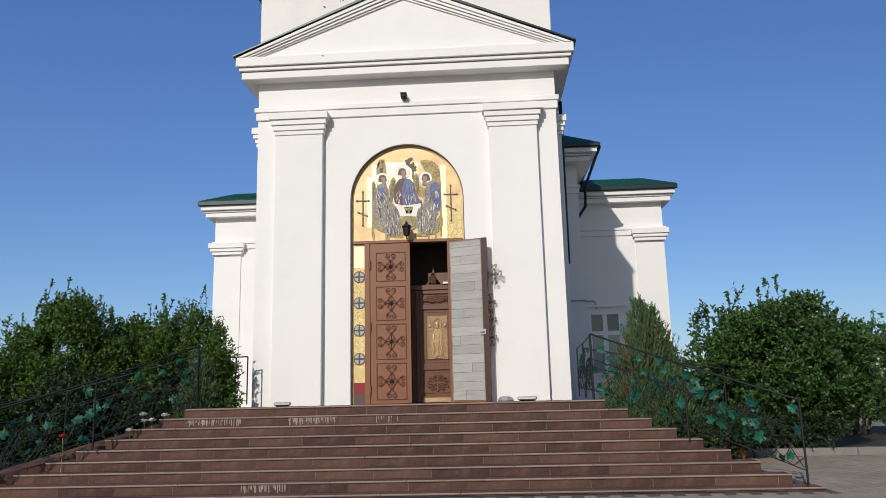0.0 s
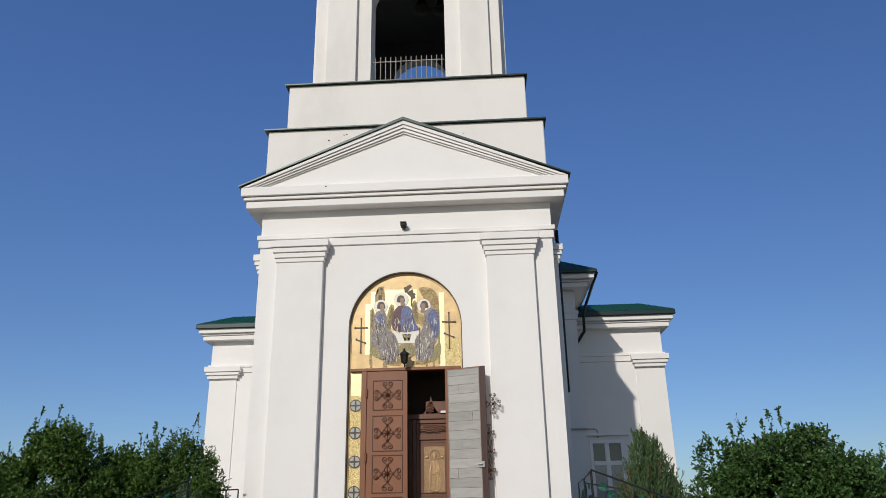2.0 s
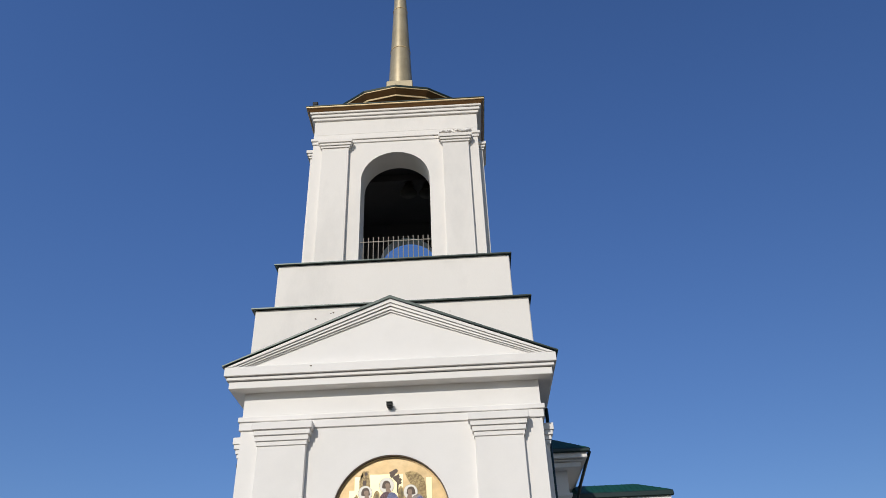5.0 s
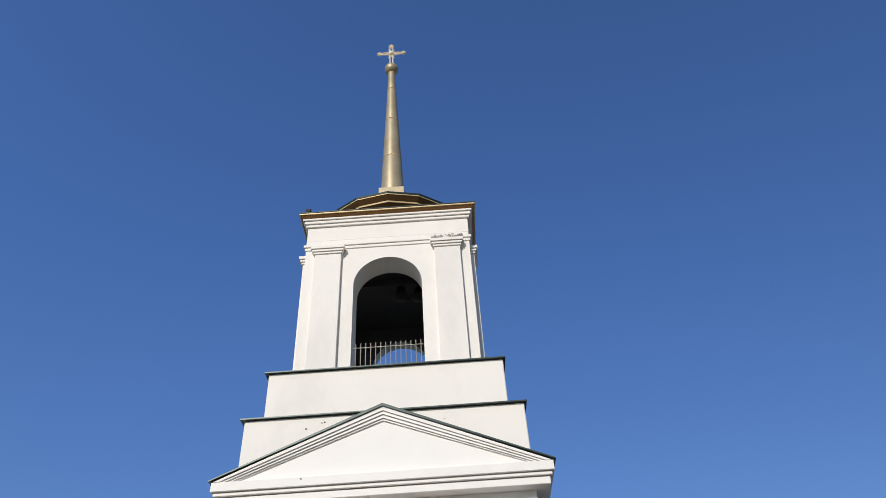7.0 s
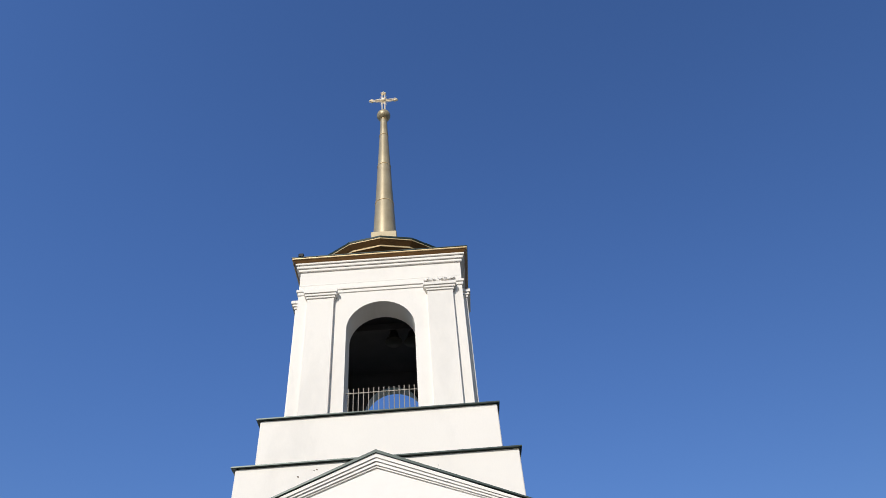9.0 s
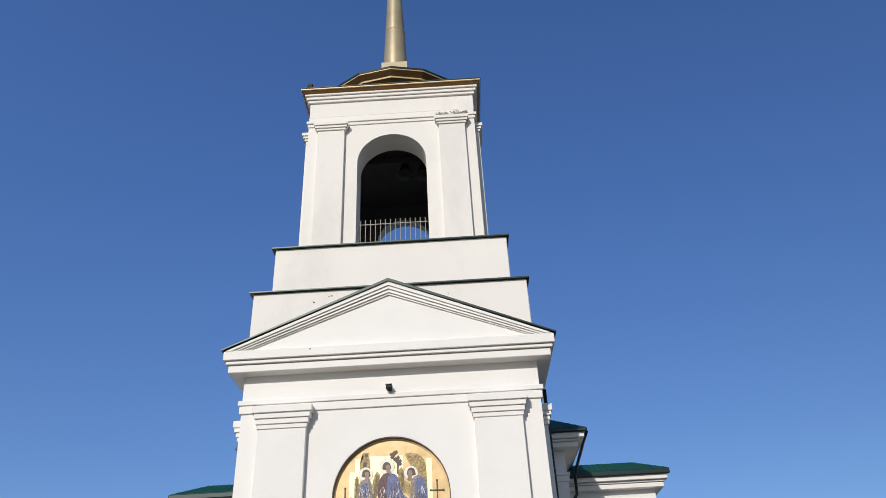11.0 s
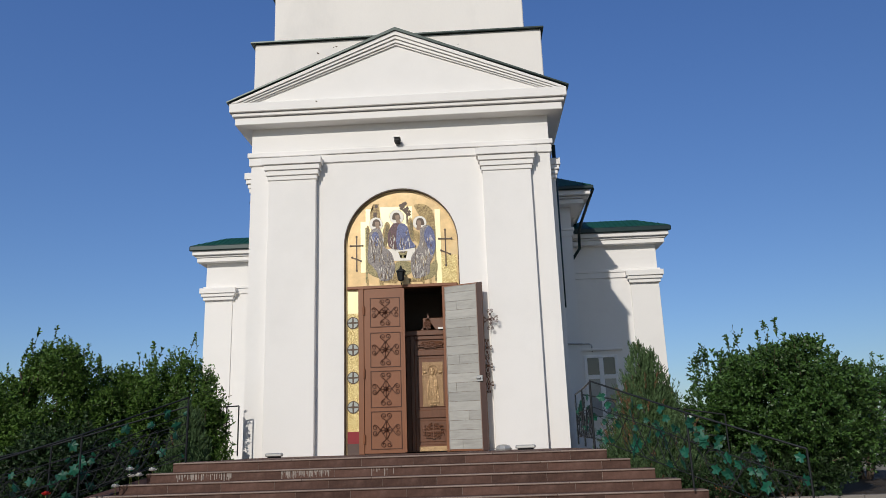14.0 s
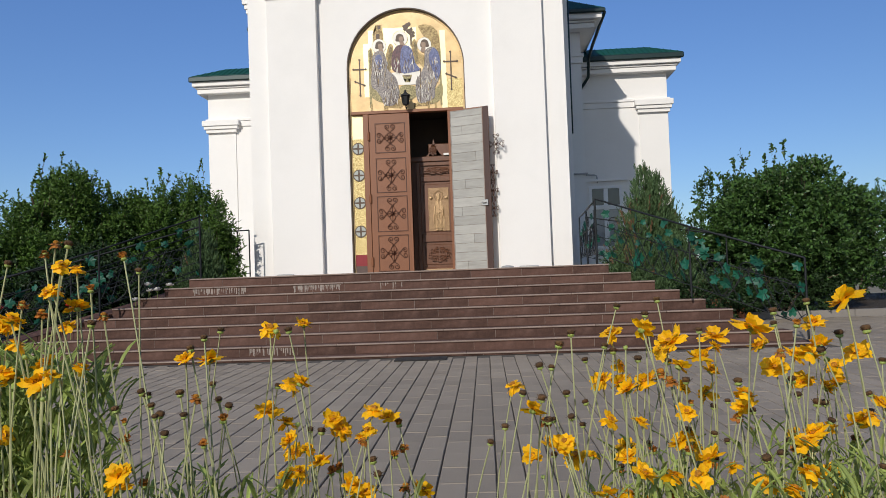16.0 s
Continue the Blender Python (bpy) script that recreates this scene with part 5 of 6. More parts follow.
def rose(at, colour, material, seed):
    rnd = random.Random(seed)
    root = empty("rose", at, colour + " rose bloom among the shrubs", "rose", group="roses")
    root.matrix_basis = root.matrix_basis @ Matrix.Diagonal((0.7, 0.7, 0.7, 1))
    part("stem", tube(bmesh.new(), [(0, 0, -0.9), (0.02, 0, -0.3), (0, 0, 0)], 0.007, 5), BLADE, root)
    for k in range(11):
        a, r = k * 2.4, 0.02 + 0.006 * k
        bm = bmesh.new()
        bmesh.ops.create_icosphere(bm, subdivisions=1, radius=1, matrix=pose(r * math.cos(a), r * math.sin(a), 0.045 - 0.003 * k, 0, 0, math.degrees(a)) @ pose(0, 0, 0, 0, 25 + 4 * k, 0) @ Matrix.Diagonal((0.014, 0.04, 0.045, 1)))
        part("petal", bm, material, root)


for i, (x, y, z) in enumerate(((-4.05, -4.55, 1.12), (-3.95, -4.7, 1.02), (-3.80, -4.75, 1.03), (-4.1, -4.9, 0.88), (-3.65, -4.6, 1.1))):
    rose((x, y, z), "white", WHITE_PETAL, 40 + i)
for i, (x, y, z) in enumerate(((-5.85, -5.9, 1.05), (-5.75, -5.9, 0.85), (-4.75, -5.7, 0.85))):
    rose((x, y, z), "red", RED_PETAL, 60 + i)

# ---- flower bed in the foreground ----
tagged(link("flower_bed", B(-1.6, 5.2, -18.2, -14.7, -0.2, 0.03, bevel=0.01), SOIL), "dark soil of the flower bed", "bed", kind="structure")
BED = 0.03


def petal_head(scale=1.0, n=8, droop=0.1, seed=0, material=PETAL):
    """An open coreopsis head: two rings of notched, ruffled petals."""
    rnd = random.Random(seed)
    verts, faces = [], []
    for k in range(n + 6):
        inner = k >= n
        a = math.tau * k / (6 if inner else n) + rnd.uniform(-0.15, 0.15)
        ln, wd = 0.027 * scale * rnd.uniform(0.8, 1.15) * (0.66 if inner else 1.0), 0.0125 * scale * (0.75 if inner else 1.0)
        tilt = droop + rnd.uniform(-0.3, 0.3) + (0.75 if inner else 0.0)
        curl = rnd.uniform(-0.5, 0.35)
        rows = ((0.003, 0.25, 0.0), (0.35, 0.75, 0.10), (0.70, 1.0, 0.08), (0.94, 0.82, 0.0))
        base = len(verts)

        def put(r, y, lift):
            ang = tilt + curl * r
            x, z = r * ln * math.cos(ang), r * ln * math.sin(ang) + lift
            return (x * math.cos(a) - y * math.sin(a), x * math.sin(a) + y * math.cos(a), z)

        for r, w, lift in rows:
            for s in (-1, 0, 1):
                verts.append(put(r, s * w * wd, lift * ln * (0.6 - 1.3 * abs(s)) + rnd.uniform(-0.0014, 0.0014)))
        for s in (-0.55, 0.5):
            verts.append(put(1.07, s * wd, rnd.uniform(-0.002, 0.002)))
        for r in range(3):
            for c in range(2):
                i = base + r * 3 + c
                faces.append((i, i + 1, i + 4, i + 3))
        t = base + 9
        faces += [(t, t + 1, base + 12), (t + 1, t + 2, base + 13)]
    return mesh_from("petals", verts, faces, material)


def bead(name, r, h, material, bumps=7):
    bm = bmesh.new()
    bmesh.ops.create_icosphere(bm, subdivisions=2, radius=1, matrix=Matrix.Diagonal((r, r, h, 1)))
    for v in bm.verts:
        v.co *= 1 + 0.22 * noise.noise(v.co * 260)
    me = bpy.data.meshes.new(name)
    bm.to_mesh(me)
    bm.free()
    me.materials.append(material)
    return me


HEADS = [petal_head(s, n, d, i) for i, (s, n, d) in enumerate(((1.0, 8, 0.1), (1.1, 8, 0.3), (0.9, 8, -0.25), (1.0, 7, -0.5), (0.95, 6, 0.15), (1.15, 8, 0.0)))]
EYE = bead("disc", 0.0075, 0.005, DISC)
WILTED = [petal_head(s, 7, d, 20 + i, WITHERED) for i, (s, d) in enumerate(((0.62, 0.9), (0.7, -0.8), (0.55, 1.2)))]


def seed_cup():
    """A dry head: a cup with a ring of pointed bracts and a rough crown."""
    rnd = random.Random(2)
    bm = spun([(0.002, -0.008), (0.0075, -0.004), (0.0095, 0.002), (0.0075, 0.0055), (0.003, 0.0065)], 10)
    bm.verts.ensure_lookup_table()
    ring = [bm.verts[10 + k] for k in range(10)]
    for k in range(10):
        a = math.tau * (k + 0.5) / 10 + rnd.uniform(-0.12, 0.12)
        r = rnd.uniform(0.014, 0.019)
        bm.faces.new((ring[k], ring[(k + 1) % 10], bm.verts.new((r * math.cos(a), r * math.sin(a), rnd.uniform(-0.002, 0.007)))))
    me = bpy.data.meshes.new("seed_head")
    bm.to_mesh(me)
    bm.free()
    me.materials.append(SEED)
    return me


DRY = seed_cup()
BUD = bead("bud", 0.007, 0.0065, BLADE)
CALYX = bead("calyx", 0.008, 0.005, BLADE)


def coreopsis(foot, heads, seed, leafy=14, leaf_top=0.5, broad=1.0):
    """One plant: a stem to each head (position, kind), narrow leaves round the foot."""
    rnd = random.Random(seed)
    rng = np.random.default_rng(seed)
    root = empty("coreopsis", (*foot, BED), "yellow coreopsis with thin pale stems and dry seed heads", "flower", group="coreopsis in the bed")
    o = Vector((*foot, BED))
    for (x, y, z), kind, face in heads:
        top = Vector((x, y, z)) - o
        bend = Vector((rnd.uniform(-0.09, 0.09), rnd.uniform(-0.07, 0.07), 0))
        start = Vector((rnd.uniform(-0.04, 0.04), rnd.uniform(-0.04, 0.04), 0))
        pts = [start.lerp(top, t) + bend * math.sin(math.pi * t) for t in (0, 0.2, 0.4, 0.6, 0.8, 0.93)] + [top]
        part("stem", tube(bmesh.new(), pts, 0.0015, 5), STEM, root)
        axis = (pts[-1] - pts[-3]).normalized()
        lean = Vector((rnd.uniform(-0.8, 0.8), rnd.uniform(-0.75, 0.5), 1.0)) if kind == "open" else axis
        m = Matrix.Translation(top) @ lean.to_track_quat("Z", "Y").to_matrix().to_4x4() @ pose(0, 0, 0, 0, 0, rnd.uniform(0, 360))
        s = rnd.uniform(0.85, 1.15) * face * (0.84 if kind == "open" else 0.78)
        if kind == "open" or kind == "wilted":
            hd = new("petals", rnd.choice(HEADS if kind == "open" else WILTED))
            hd.parent = root
            hd.matrix_basis = m @ Matrix.Diagonal((s, s, s, 1))
            tagged(hd, "bright yellow notched petals" if kind == "open" else "withered orange-brown petals")
            for me, dz in ((EYE, 0.003), (CALYX, -0.004)):
                e = new(me.name, me)
                e.parent = hd
                e.matrix_basis = Matrix.Translation((0, 0, dz))
        else:
            e = new("seed_head" if kind == "dry" else "bud", DRY if kind == "dry" else BUD)
            e.parent = root
            e.matrix_basis = m @ Matrix.Diagonal((s, s, s, 1))
            if kind == "dry":
                c = new("calyx", CALYX)
                c.parent = e
                c.matrix_basis = Matrix.Translation((0, 0, -0.007))
    # narrow leaves
    verts, faces = [], []
    for k in range(leafy):
        a = rnd.uniform(0, math.tau)
        z0 = leaf_top * (0.25 + 0.75 * rnd.random() ** 0.7)
        b = Vector((rnd.uniform(-0.06, 0.06), rnd.uniform(-0.06, 0.06), z0))
        ln, w = rnd.uniform(0.05, 0.115) * broad, rnd.uniform(0.0035, 0.0065) * broad
        out, side = Vector((math.cos(a), math.sin(a), 0)), Vector((-math.sin(a), math.cos(a), 0))
        base = len(verts)
        up = rnd.uniform(0.7, 1.0)
        for j in range(5):
            t = j / 4
            c = b + out * ln * 0.45 * t * (0.6 + 0.6 * t) + Vector((0, 0, ln * up * (t - 0.28 * t * t)))
            ww = w * (0.35 + 1.3 * t * (1.25 - t)) * (1 if j < 4 else 0.15)
            verts += [tuple(c - side * ww), tuple(c + Vector((0, 0, -0.003))), tuple(c + side * ww)]
        for j in range(4):
            for c in range(2):
                i = base + j * 3 + c
                faces.append((i, i + 1, i + 4, i + 3))
    ob = new("leaves", mesh_from("leaves", verts, faces, BLADE))
    ob.parent = root
    tagged(ob, kind="stuff")
    return root


def clump(x0, x1, y0, y1, z0, z1, plants, heads, opened, seed, leaf_top=0.5, leafy=14, broad=1.0):
    rnd = random.Random(seed)
    for p in range(plants):
        fx, fy = rnd.uniform(x0, x1), rnd.uniform(y0, y1)
        hs = []
        for k in range(heads):
            z = rnd.triangular(z0, z1, z0 + 0.5 * (z1 - z0))
            q = rnd.random()
            hs.append(((fx + rnd.gauss(0, 0.092), fy + rnd.gauss(0, 0.092), z), "open" if q < opened else ("dry" if q < opened + (1 - opened) * 0.6 else ("wilted" if q < opened + (1 - opened) * 0.8 else "bud")), 1.0))
        coreopsis((fx, fy), hs, seed * 100 + p, leafy, leaf_top, broad)


# plants along the edge of the bed, then leafy clumps between them
coreopsis((0.85, -15.48), [((0.84, -15.49, 0.925), "open", 0.87), ((0.84, -15.48, 1.106), "open", 0.75), ((0.86, -15.50, 1.038), "open", 0.81), ((0.83, -15.45, 0.924), "open", 0.93), ((0.85, -15.46, 1.113), "open", 0.86), ((0.85, -15.46, 1.217), "dry", 0.93), ((0.87, -15.49, 1.024), "open", 0.87)], 201, 40, 0.78, 1.1)
coreopsis((0.94, -15.48), [((0.88, -15.50, 1.123), "open", 0.89), ((0.87, -15.47, 1.082), "open", 0.87), ((0.90, -15.50, 1.149), "wilted", 0.86), ((0.89, -15.48, 1.060), "bud", 0.88), ((0.92, -15.50, 1.021), "open", 0.86), ((0.92, -15.47, 1.231), "wilted", 0.81), ((0.92, -15.48, 1.133), "wilted", 0.87), ((0.91, -15.46, 1.043), "open", 0.91)], 202, 40, 0.78, 1.1)
coreopsis((1.01, -15.52), [((0.95, -15.53, 0.998), "bud", 0.75), ((0.96, -15.53, 1.165), "open", 0.78), ((0.95, -15.50, 1.170), "open", 0.77), ((0.95, -15.51, 1.034), "open", 0.74), ((0.97, -15.52, 1.243), "wilted", 0.88), ((0.99, -15.54, 1.209), "open", 0.83)], 203, 22, 0.62, 1.1)
coreopsis((1.00, -15.46), [((0.95, -15.46, 1.111), "open", 0.82), ((0.95, -15.45, 1.246), "dry", 0.90), ((0.94, -15.45, 0.895), "wilted", 0.86), ((0.98, -15.48, 1.138), "open", 0.79), ((0.98, -15.48, 1.204), "open", 0.80), ((0.98, -15.47, 1.041), "open", 0.77)], 204, 22, 0.62, 1.1)
coreopsis((1.04, -15.50), [((1.02, -15.51, 1.167), "wilted", 0.87), ((1.02, -15.51, 1.114), "dry", 0.84), ((1.04, -15.51, 1.126), "wilted", 0.80), ((1.06, -15.51, 0.870), "open", 0.87), ((1.05, -15.50, 0.975), "dry", 0.76), ((1.05, -15.46, 1.218), "wilted", 0.76), ((1.05, -15.47, 0.946), "wilted", 0.77)], 205, 22, 0.62, 1.1)
coreopsis((1.11, -15.49), [((1.05, -15.47, 0.915), "wilted", 0.87), ((1.09, -15.49, 1.196), "dry", 0.82), ((1.08, -15.47, 0.997), "dry", 0.92), ((1.09, -15.47, 0.991), "dry", 0.77), ((1.11, -15.50, 0.979), "dry", 0.79), ((1.12, -15.51, 0.963), "dry", 0.84), ((1.14, -15.52, 0.938), "dry", 0.86), ((1.12, -15.49, 0.963), "dry", 0.84)], 206, 22, 0.62, 1.1)
coreopsis((1.22, -15.46), [((1.14, -15.46, 0.992), "dry", 0.91), ((1.15, -15.47, 0.957), "dry", 0.92), ((1.16, -15.48, 1.048), "open", 0.80), ((1.16, -15.46, 1.065), "dry", 0.84), ((1.18, -15.49, 0.988), "wilted", 0.85), ((1.19, -15.49, 0.911), "wilted", 0.75), ((1.16, -15.40, 1.077), "dry", 0.88)], 207, 22, 0.62, 1.1)
coreopsis((1.05, -15.03), [((1.02, -15.01, 0.997), "open", 1.23), ((1.02, -15.00, 0.939), "dry", 1.14), ((1.07, -15.10, 0.920), "dry", 1.09), ((1.05, -15.02, 1.063), "dry", 1.10), ((1.09, -15.13, 0.880), "wilted", 1.16), ((1.06, -15.01, 0.890), "dry", 1.10), ((1.16, -15.04, 0.883), "open", 1.02), ((1.12, -14.89, 0.834), "bud", 1.32)], 208, 22, 0.62, 1.1)
coreopsis((1.18, -15.07), [((1.16, -15.01, 1.063), "open", 1.22), ((1.18, -15.03, 0.935), "dry", 1.15), ((1.20, -15.10, 1.060), "bud", 1.18), ((1.21, -15.15, 0.745), "bud", 1.06), ((1.19, -15.00, 0.848), "open", 1.22), ((1.24, -15.15, 1.068), "dry", 1.17)], 209, 22, 0.62, 1.1)
coreopsis((1.20, -15.05), [((1.21, -15.06, 0.819), "open", 1.04), ((1.22, -15.12, 0.759), "open", 1.05), ((1.23, -15.09, 0.944), "open", 1.07), ((1.20, -14.98, 0.770), "open", 1.14), ((1.22, -15.02, 0.845), "bud", 1.03), ((1.25, -15.14, 0.772), "open", 1.11), ((1.21, -14.96, 0.704), "open", 1.14)], 210, 22, 0.62, 1.1)
coreopsis((1.29, -15.12), [((1.26, -15.10, 1.074), "open", 1.08), ((1.27, -15.18, 0.960), "open", 0.96), ((1.27, -15.15, 0.820), "open", 0.95), ((1.27, -15.11, 0.853), "dry", 1.03), ((1.28, -15.05, 0.837), "dry", 1.11), ((1.30, -15.15, 0.795), "open", 1.04)], 211, 22, 0.62, 1.1)
coreopsis((1.37, -15.06), [((1.31, -15.06, 0.862), "open", 1.15), ((1.31, -15.10, 0.758), "wilted", 1.11), ((1.31, -15.00, 0.835), "open", 1.12), ((1.32, -15.04, 0.827), "open", 1.12), ((1.32, -15.07, 0.757), "wilted", 1.09), ((1.33, -15.05, 0.838), "open", 1.18), ((1.36, -15.14, 0.743), "open", 0.98), ((1.34, -14.98, 0.678), "open", 1.07)], 212, 22, 0.62, 1.1)
coreopsis((1.38, -15.17), [((1.39, -15.15, 0.836), "wilted", 1.00), ((1.38, -15.09, 0.829), "open", 1.03), ((1.42, -15.28, 0.885), "open", 0.87), ((1.39, -15.13, 0.727), "open", 1.00), ((1.42, -15.23, 0.817), "dry", 1.10), ((1.41, -15.13, 0.896), "open", 1.12), ((1.42, -15.17, 0.772), "dry", 1.07)], 213, 22, 0.62, 1.1)
coreopsis((1.47, -15.06), [((1.43, -15.07, 0.865), "open", 1.09), ((1.44, -15.05, 0.778), "wilted", 1.01), ((1.45, -15.04, 0.844), "wilted", 1.04), ((1.47, -15.15, 0.821), "wilted", 1.05), ((1.46, -15.04, 0.710), "wilted", 1.19), ((1.50, -15.04, 0.699), "open", 1.23)], 214, 22, 0.62, 1.1)
coreopsis((1.70, -15.21), [((1.65, -15.19, 0.836), "dry", 1.09), ((1.68, -15.16, 0.860), "dry", 1.09), ((1.70, -15.12, 0.936), "open", 1.06), ((1.71, -15.34, 0.956), "dry", 0.91), ((1.73, -15.19, 0.806), "open", 1.13), ((1.73, -15.28, 0.913), "open", 1.02)], 215, 22, 0.62, 1.1)
coreopsis((1.81, -15.18), [((1.75, -15.21, 0.987), "dry", 1.06), ((1.75, -15.24, 0.929), "dry", 1.00), ((1.76, -15.16, 0.869), "wilted", 1.03), ((1.76, -15.25, 0.889), "dry", 1.02), ((1.78, -15.13, 0.972), "dry", 1.00), ((1.77, -15.11, 0.809), "open", 1.12)], 216, 40, 0.62, 1.1)
coreopsis((1.81, -15.18), [((1.78, -15.12, 0.863), "dry", 1.01), ((1.78, -15.11, 0.789), "dry", 1.07), ((1.80, -15.11, 1.017), "dry", 1.16), ((1.79, -15.19, 0.823), "open", 1.03), ((1.80, -15.21, 0.932), "dry", 1.04), ((1.79, -15.24, 0.846), "open", 0.92), ((1.80, -15.28, 0.900), "dry", 0.88)], 217, 40, 0.62, 1.1)
coreopsis((1.90, -15.08), [((1.82, -15.15, 1.043), "dry", 1.00), ((1.82, -15.13, 0.790), "open", 1.12), ((1.85, -15.04, 0.834), "dry", 1.06), ((1.86, -15.02, 0.879), "dry", 1.16), ((1.85, -15.12, 0.984), "dry", 1.06), ((1.88, -14.95, 0.742), "open", 1.11), ((1.89, -15.13, 1.013), "dry", 1.09)], 218, 40, 0.62, 1.1)
coreopsis((1.94, -15.09), [((1.89, -15.07, 0.935), "open", 1.03), ((1.89, -15.16, 0.867), "open", 1.13), ((1.91, -15.09, 1.035), "open", 1.08), ((1.91, -15.11, 1.000), "dry", 1.08), ((1.92, -15.12, 1.093), "dry", 1.16), ((1.94, -15.02, 0.958), "open", 1.08), ((1.93, -15.07, 0.928), "open", 1.22)], 219, 40, 0.62, 1.1)
coreopsis((1.96, -15.23), [((1.93, -15.11, 0.777), "open", 1.17), ((1.91, -15.25, 1.020), "bud", 0.92), ((1.91, -15.26, 0.943), "open", 0.97), ((1.93, -15.26, 0.883), "open", 0.88), ((1.95, -15.21, 1.050), "open", 1.10), ((1.93, -15.26, 1.001), "dry", 0.95), ((1.98, -15.10, 1.073), "dry", 1.19), ((1.91, -15.37, 0.818), "open", 1.15)], 220, 40, 0.62, 1.1)
coreopsis((2.05, -15.01), [((1.98, -15.08, 0.929), "open", 1.21), ((2.02, -14.94, 1.014), "bud", 1.09), ((2.04, -14.95, 1.095), "dry", 1.22), ((2.01, -15.09, 0.949), "wilted", 1.17), ((2.06, -14.91, 0.972), "open", 1.29), ((2.02, -15.13, 1.016), "open", 1.13), ((2.05, -14.99, 0.959), "dry", 1.27)], 221, 40, 0.62, 1.1)
coreopsis((2.06, -15.20), [((1.98, -15.29, 0.964), "wilted", 1.04), ((2.02, -15.20, 0.976), "open", 1.06), ((2.05, -15.10, 0.917), "open", 1.14), ((2.02, -15.19, 0.829), "open", 1.13), ((2.04, -15.17, 0.944), "dry", 1.03), ((2.01, -15.28, 0.903), "open", 0.90), ((2.05, -15.13, 0.838), "dry", 1.16), ((2.05, -15.24, 1.049), "dry", 1.00)], 222, 40, 0.62, 1.1)
coreopsis((2.17, -14.97), [((2.10, -15.07, 0.976), "open", 1.05), ((2.16, -14.88, 0.868), "open", 1.36), ((2.15, -14.97, 0.932), "open", 1.13), ((2.19, -14.86, 0.999), "open", 1.26), ((2.13, -15.07, 0.998), "open", 1.01), ((2.21, -14.88, 0.847), "dry", 1.13), ((2.20, -14.99, 0.911), "dry", 1.18), ((2.18, -15.04, 0.843), "wilted", 1.19)], 223, 40, 0.62, 1.1)
coreopsis((2.19, -15.13), [((2.19, -15.05, 0.868), "open", 1.19), ((2.16, -15.15, 0.912), "open", 1.02), ((2.10, -15.37, 1.063), "open", 1.15), ((2.18, -15.13, 0.873), "dry", 1.07), ((2.24, -15.02, 0.991), "open", 1.17), ((2.26, -15.05, 1.068), "dry", 1.09)], 224, 40, 0.62, 1.1)
coreopsis((2.22, -15.22), [((2.23, -15.13, 1.047), "dry", 1.05), ((2.19, -15.23, 0.972), "open", 1.04), ((2.17, -15.31, 1.011), "wilted", 0.92), ((2.19, -15.24, 0.815), "dry", 1.07), ((2.24, -15.18, 0.942), "dry", 1.13), ((2.23, -15.24, 1.052), "wilted", 0.91)], 225, 40, 0.62, 1.1)
coreopsis((2.28, -15.07), [((2.32, -14.98, 0.788), "open", 1.24), ((2.32, -15.01, 0.881), "dry", 1.09), ((2.26, -15.13, 0.788), "wilted", 1.09), ((2.33, -14.98, 0.962), "open", 1.26), ((2.16, -15.37, 0.788), "open", 1.15), ((2.35, -14.96, 0.896), "open", 1.12), ((2.33, -15.05, 1.086), "dry", 1.20), ((2.29, -15.10, 0.764), "wilted", 1.19)], 226, 40, 0.62, 1.1)
coreopsis((2.29, -15.14), [((2.32, -15.08, 0.979), "open", 1.19), ((2.19, -15.37, 0.815), "open", 1.15), ((2.37, -14.99, 1.034), "open", 1.12), ((2.28, -15.17, 0.834), "open", 1.14), ((2.33, -15.08, 0.877), "dry", 1.20), ((2.29, -15.16, 0.802), "bud", 1.12)], 227, 40, 0.62, 1.1)
coreopsis((2.42, -15.05), [((2.37, -15.01, 0.986), "open", 1.16), ((2.29, -15.20, 0.999), "dry", 1.07), ((2.39, -14.99, 0.890), "open", 1.14), ((2.38, -15.00, 0.860), "dry", 1.14), ((2.34, -15.11, 0.968), "bud", 1.03), ((2.40, -15.01, 0.940), "open", 1.05)], 228, 40, 0.62, 1.1)
coreopsis((2.37, -15.23), [((2.32, -15.21, 1.032), "dry", 1.04), ((2.33, -15.18, 0.934), "open", 1.02), ((2.26, -15.37, 1.107), "open", 1.15), ((2.36, -15.17, 0.822), "dry", 1.15), ((2.37, -15.17, 0.990), "open", 0.94), ((2.36, -15.19, 0.858), "open", 1.05), ((2.37, -15.21, 1.039), "dry", 1.11), ((2.31, -15.33, 0.937), "dry", 0.84)], 229, 40, 0.62, 1.1)
coreopsis((2.43, -15.12), [((2.37, -15.21, 0.875), "open", 1.11), ((2.44, -15.07, 0.852), "dry", 1.08), ((2.42, -15.15, 0.887), "open", 1.06), ((2.47, -15.07, 0.958), "dry", 1.05), ((2.48, -15.06, 0.860), "dry", 1.15)], 230, 40, 0.62, 1.1)
clump(0.52, 0.90, -15.45, -15.15, 0.60, 0.85, 15, 2, 0.2, 51, 0.98, 170, 1.15)
clump(0.952, 1.242, -15.334, -14.95, 0.60, 0.74, 6, 2, 0.2, 52, 0.70, 70, 1.1)
clump(1.268, 1.505, -15.466, -15.071, 0.60, 0.72, 4, 3, 0.5, 53, 0.64, 50, 1.1)
clump(1.80, 2.110, -15.466, -14.95, 0.62, 0.86, 9, 4, 0.35, 54, 0.72, 60, 0.95)
clump(2.058, 2.40, -15.466, -14.95, 0.62, 0.86, 12, 4, 0.35, 55, 0.76, 65, 0.95)

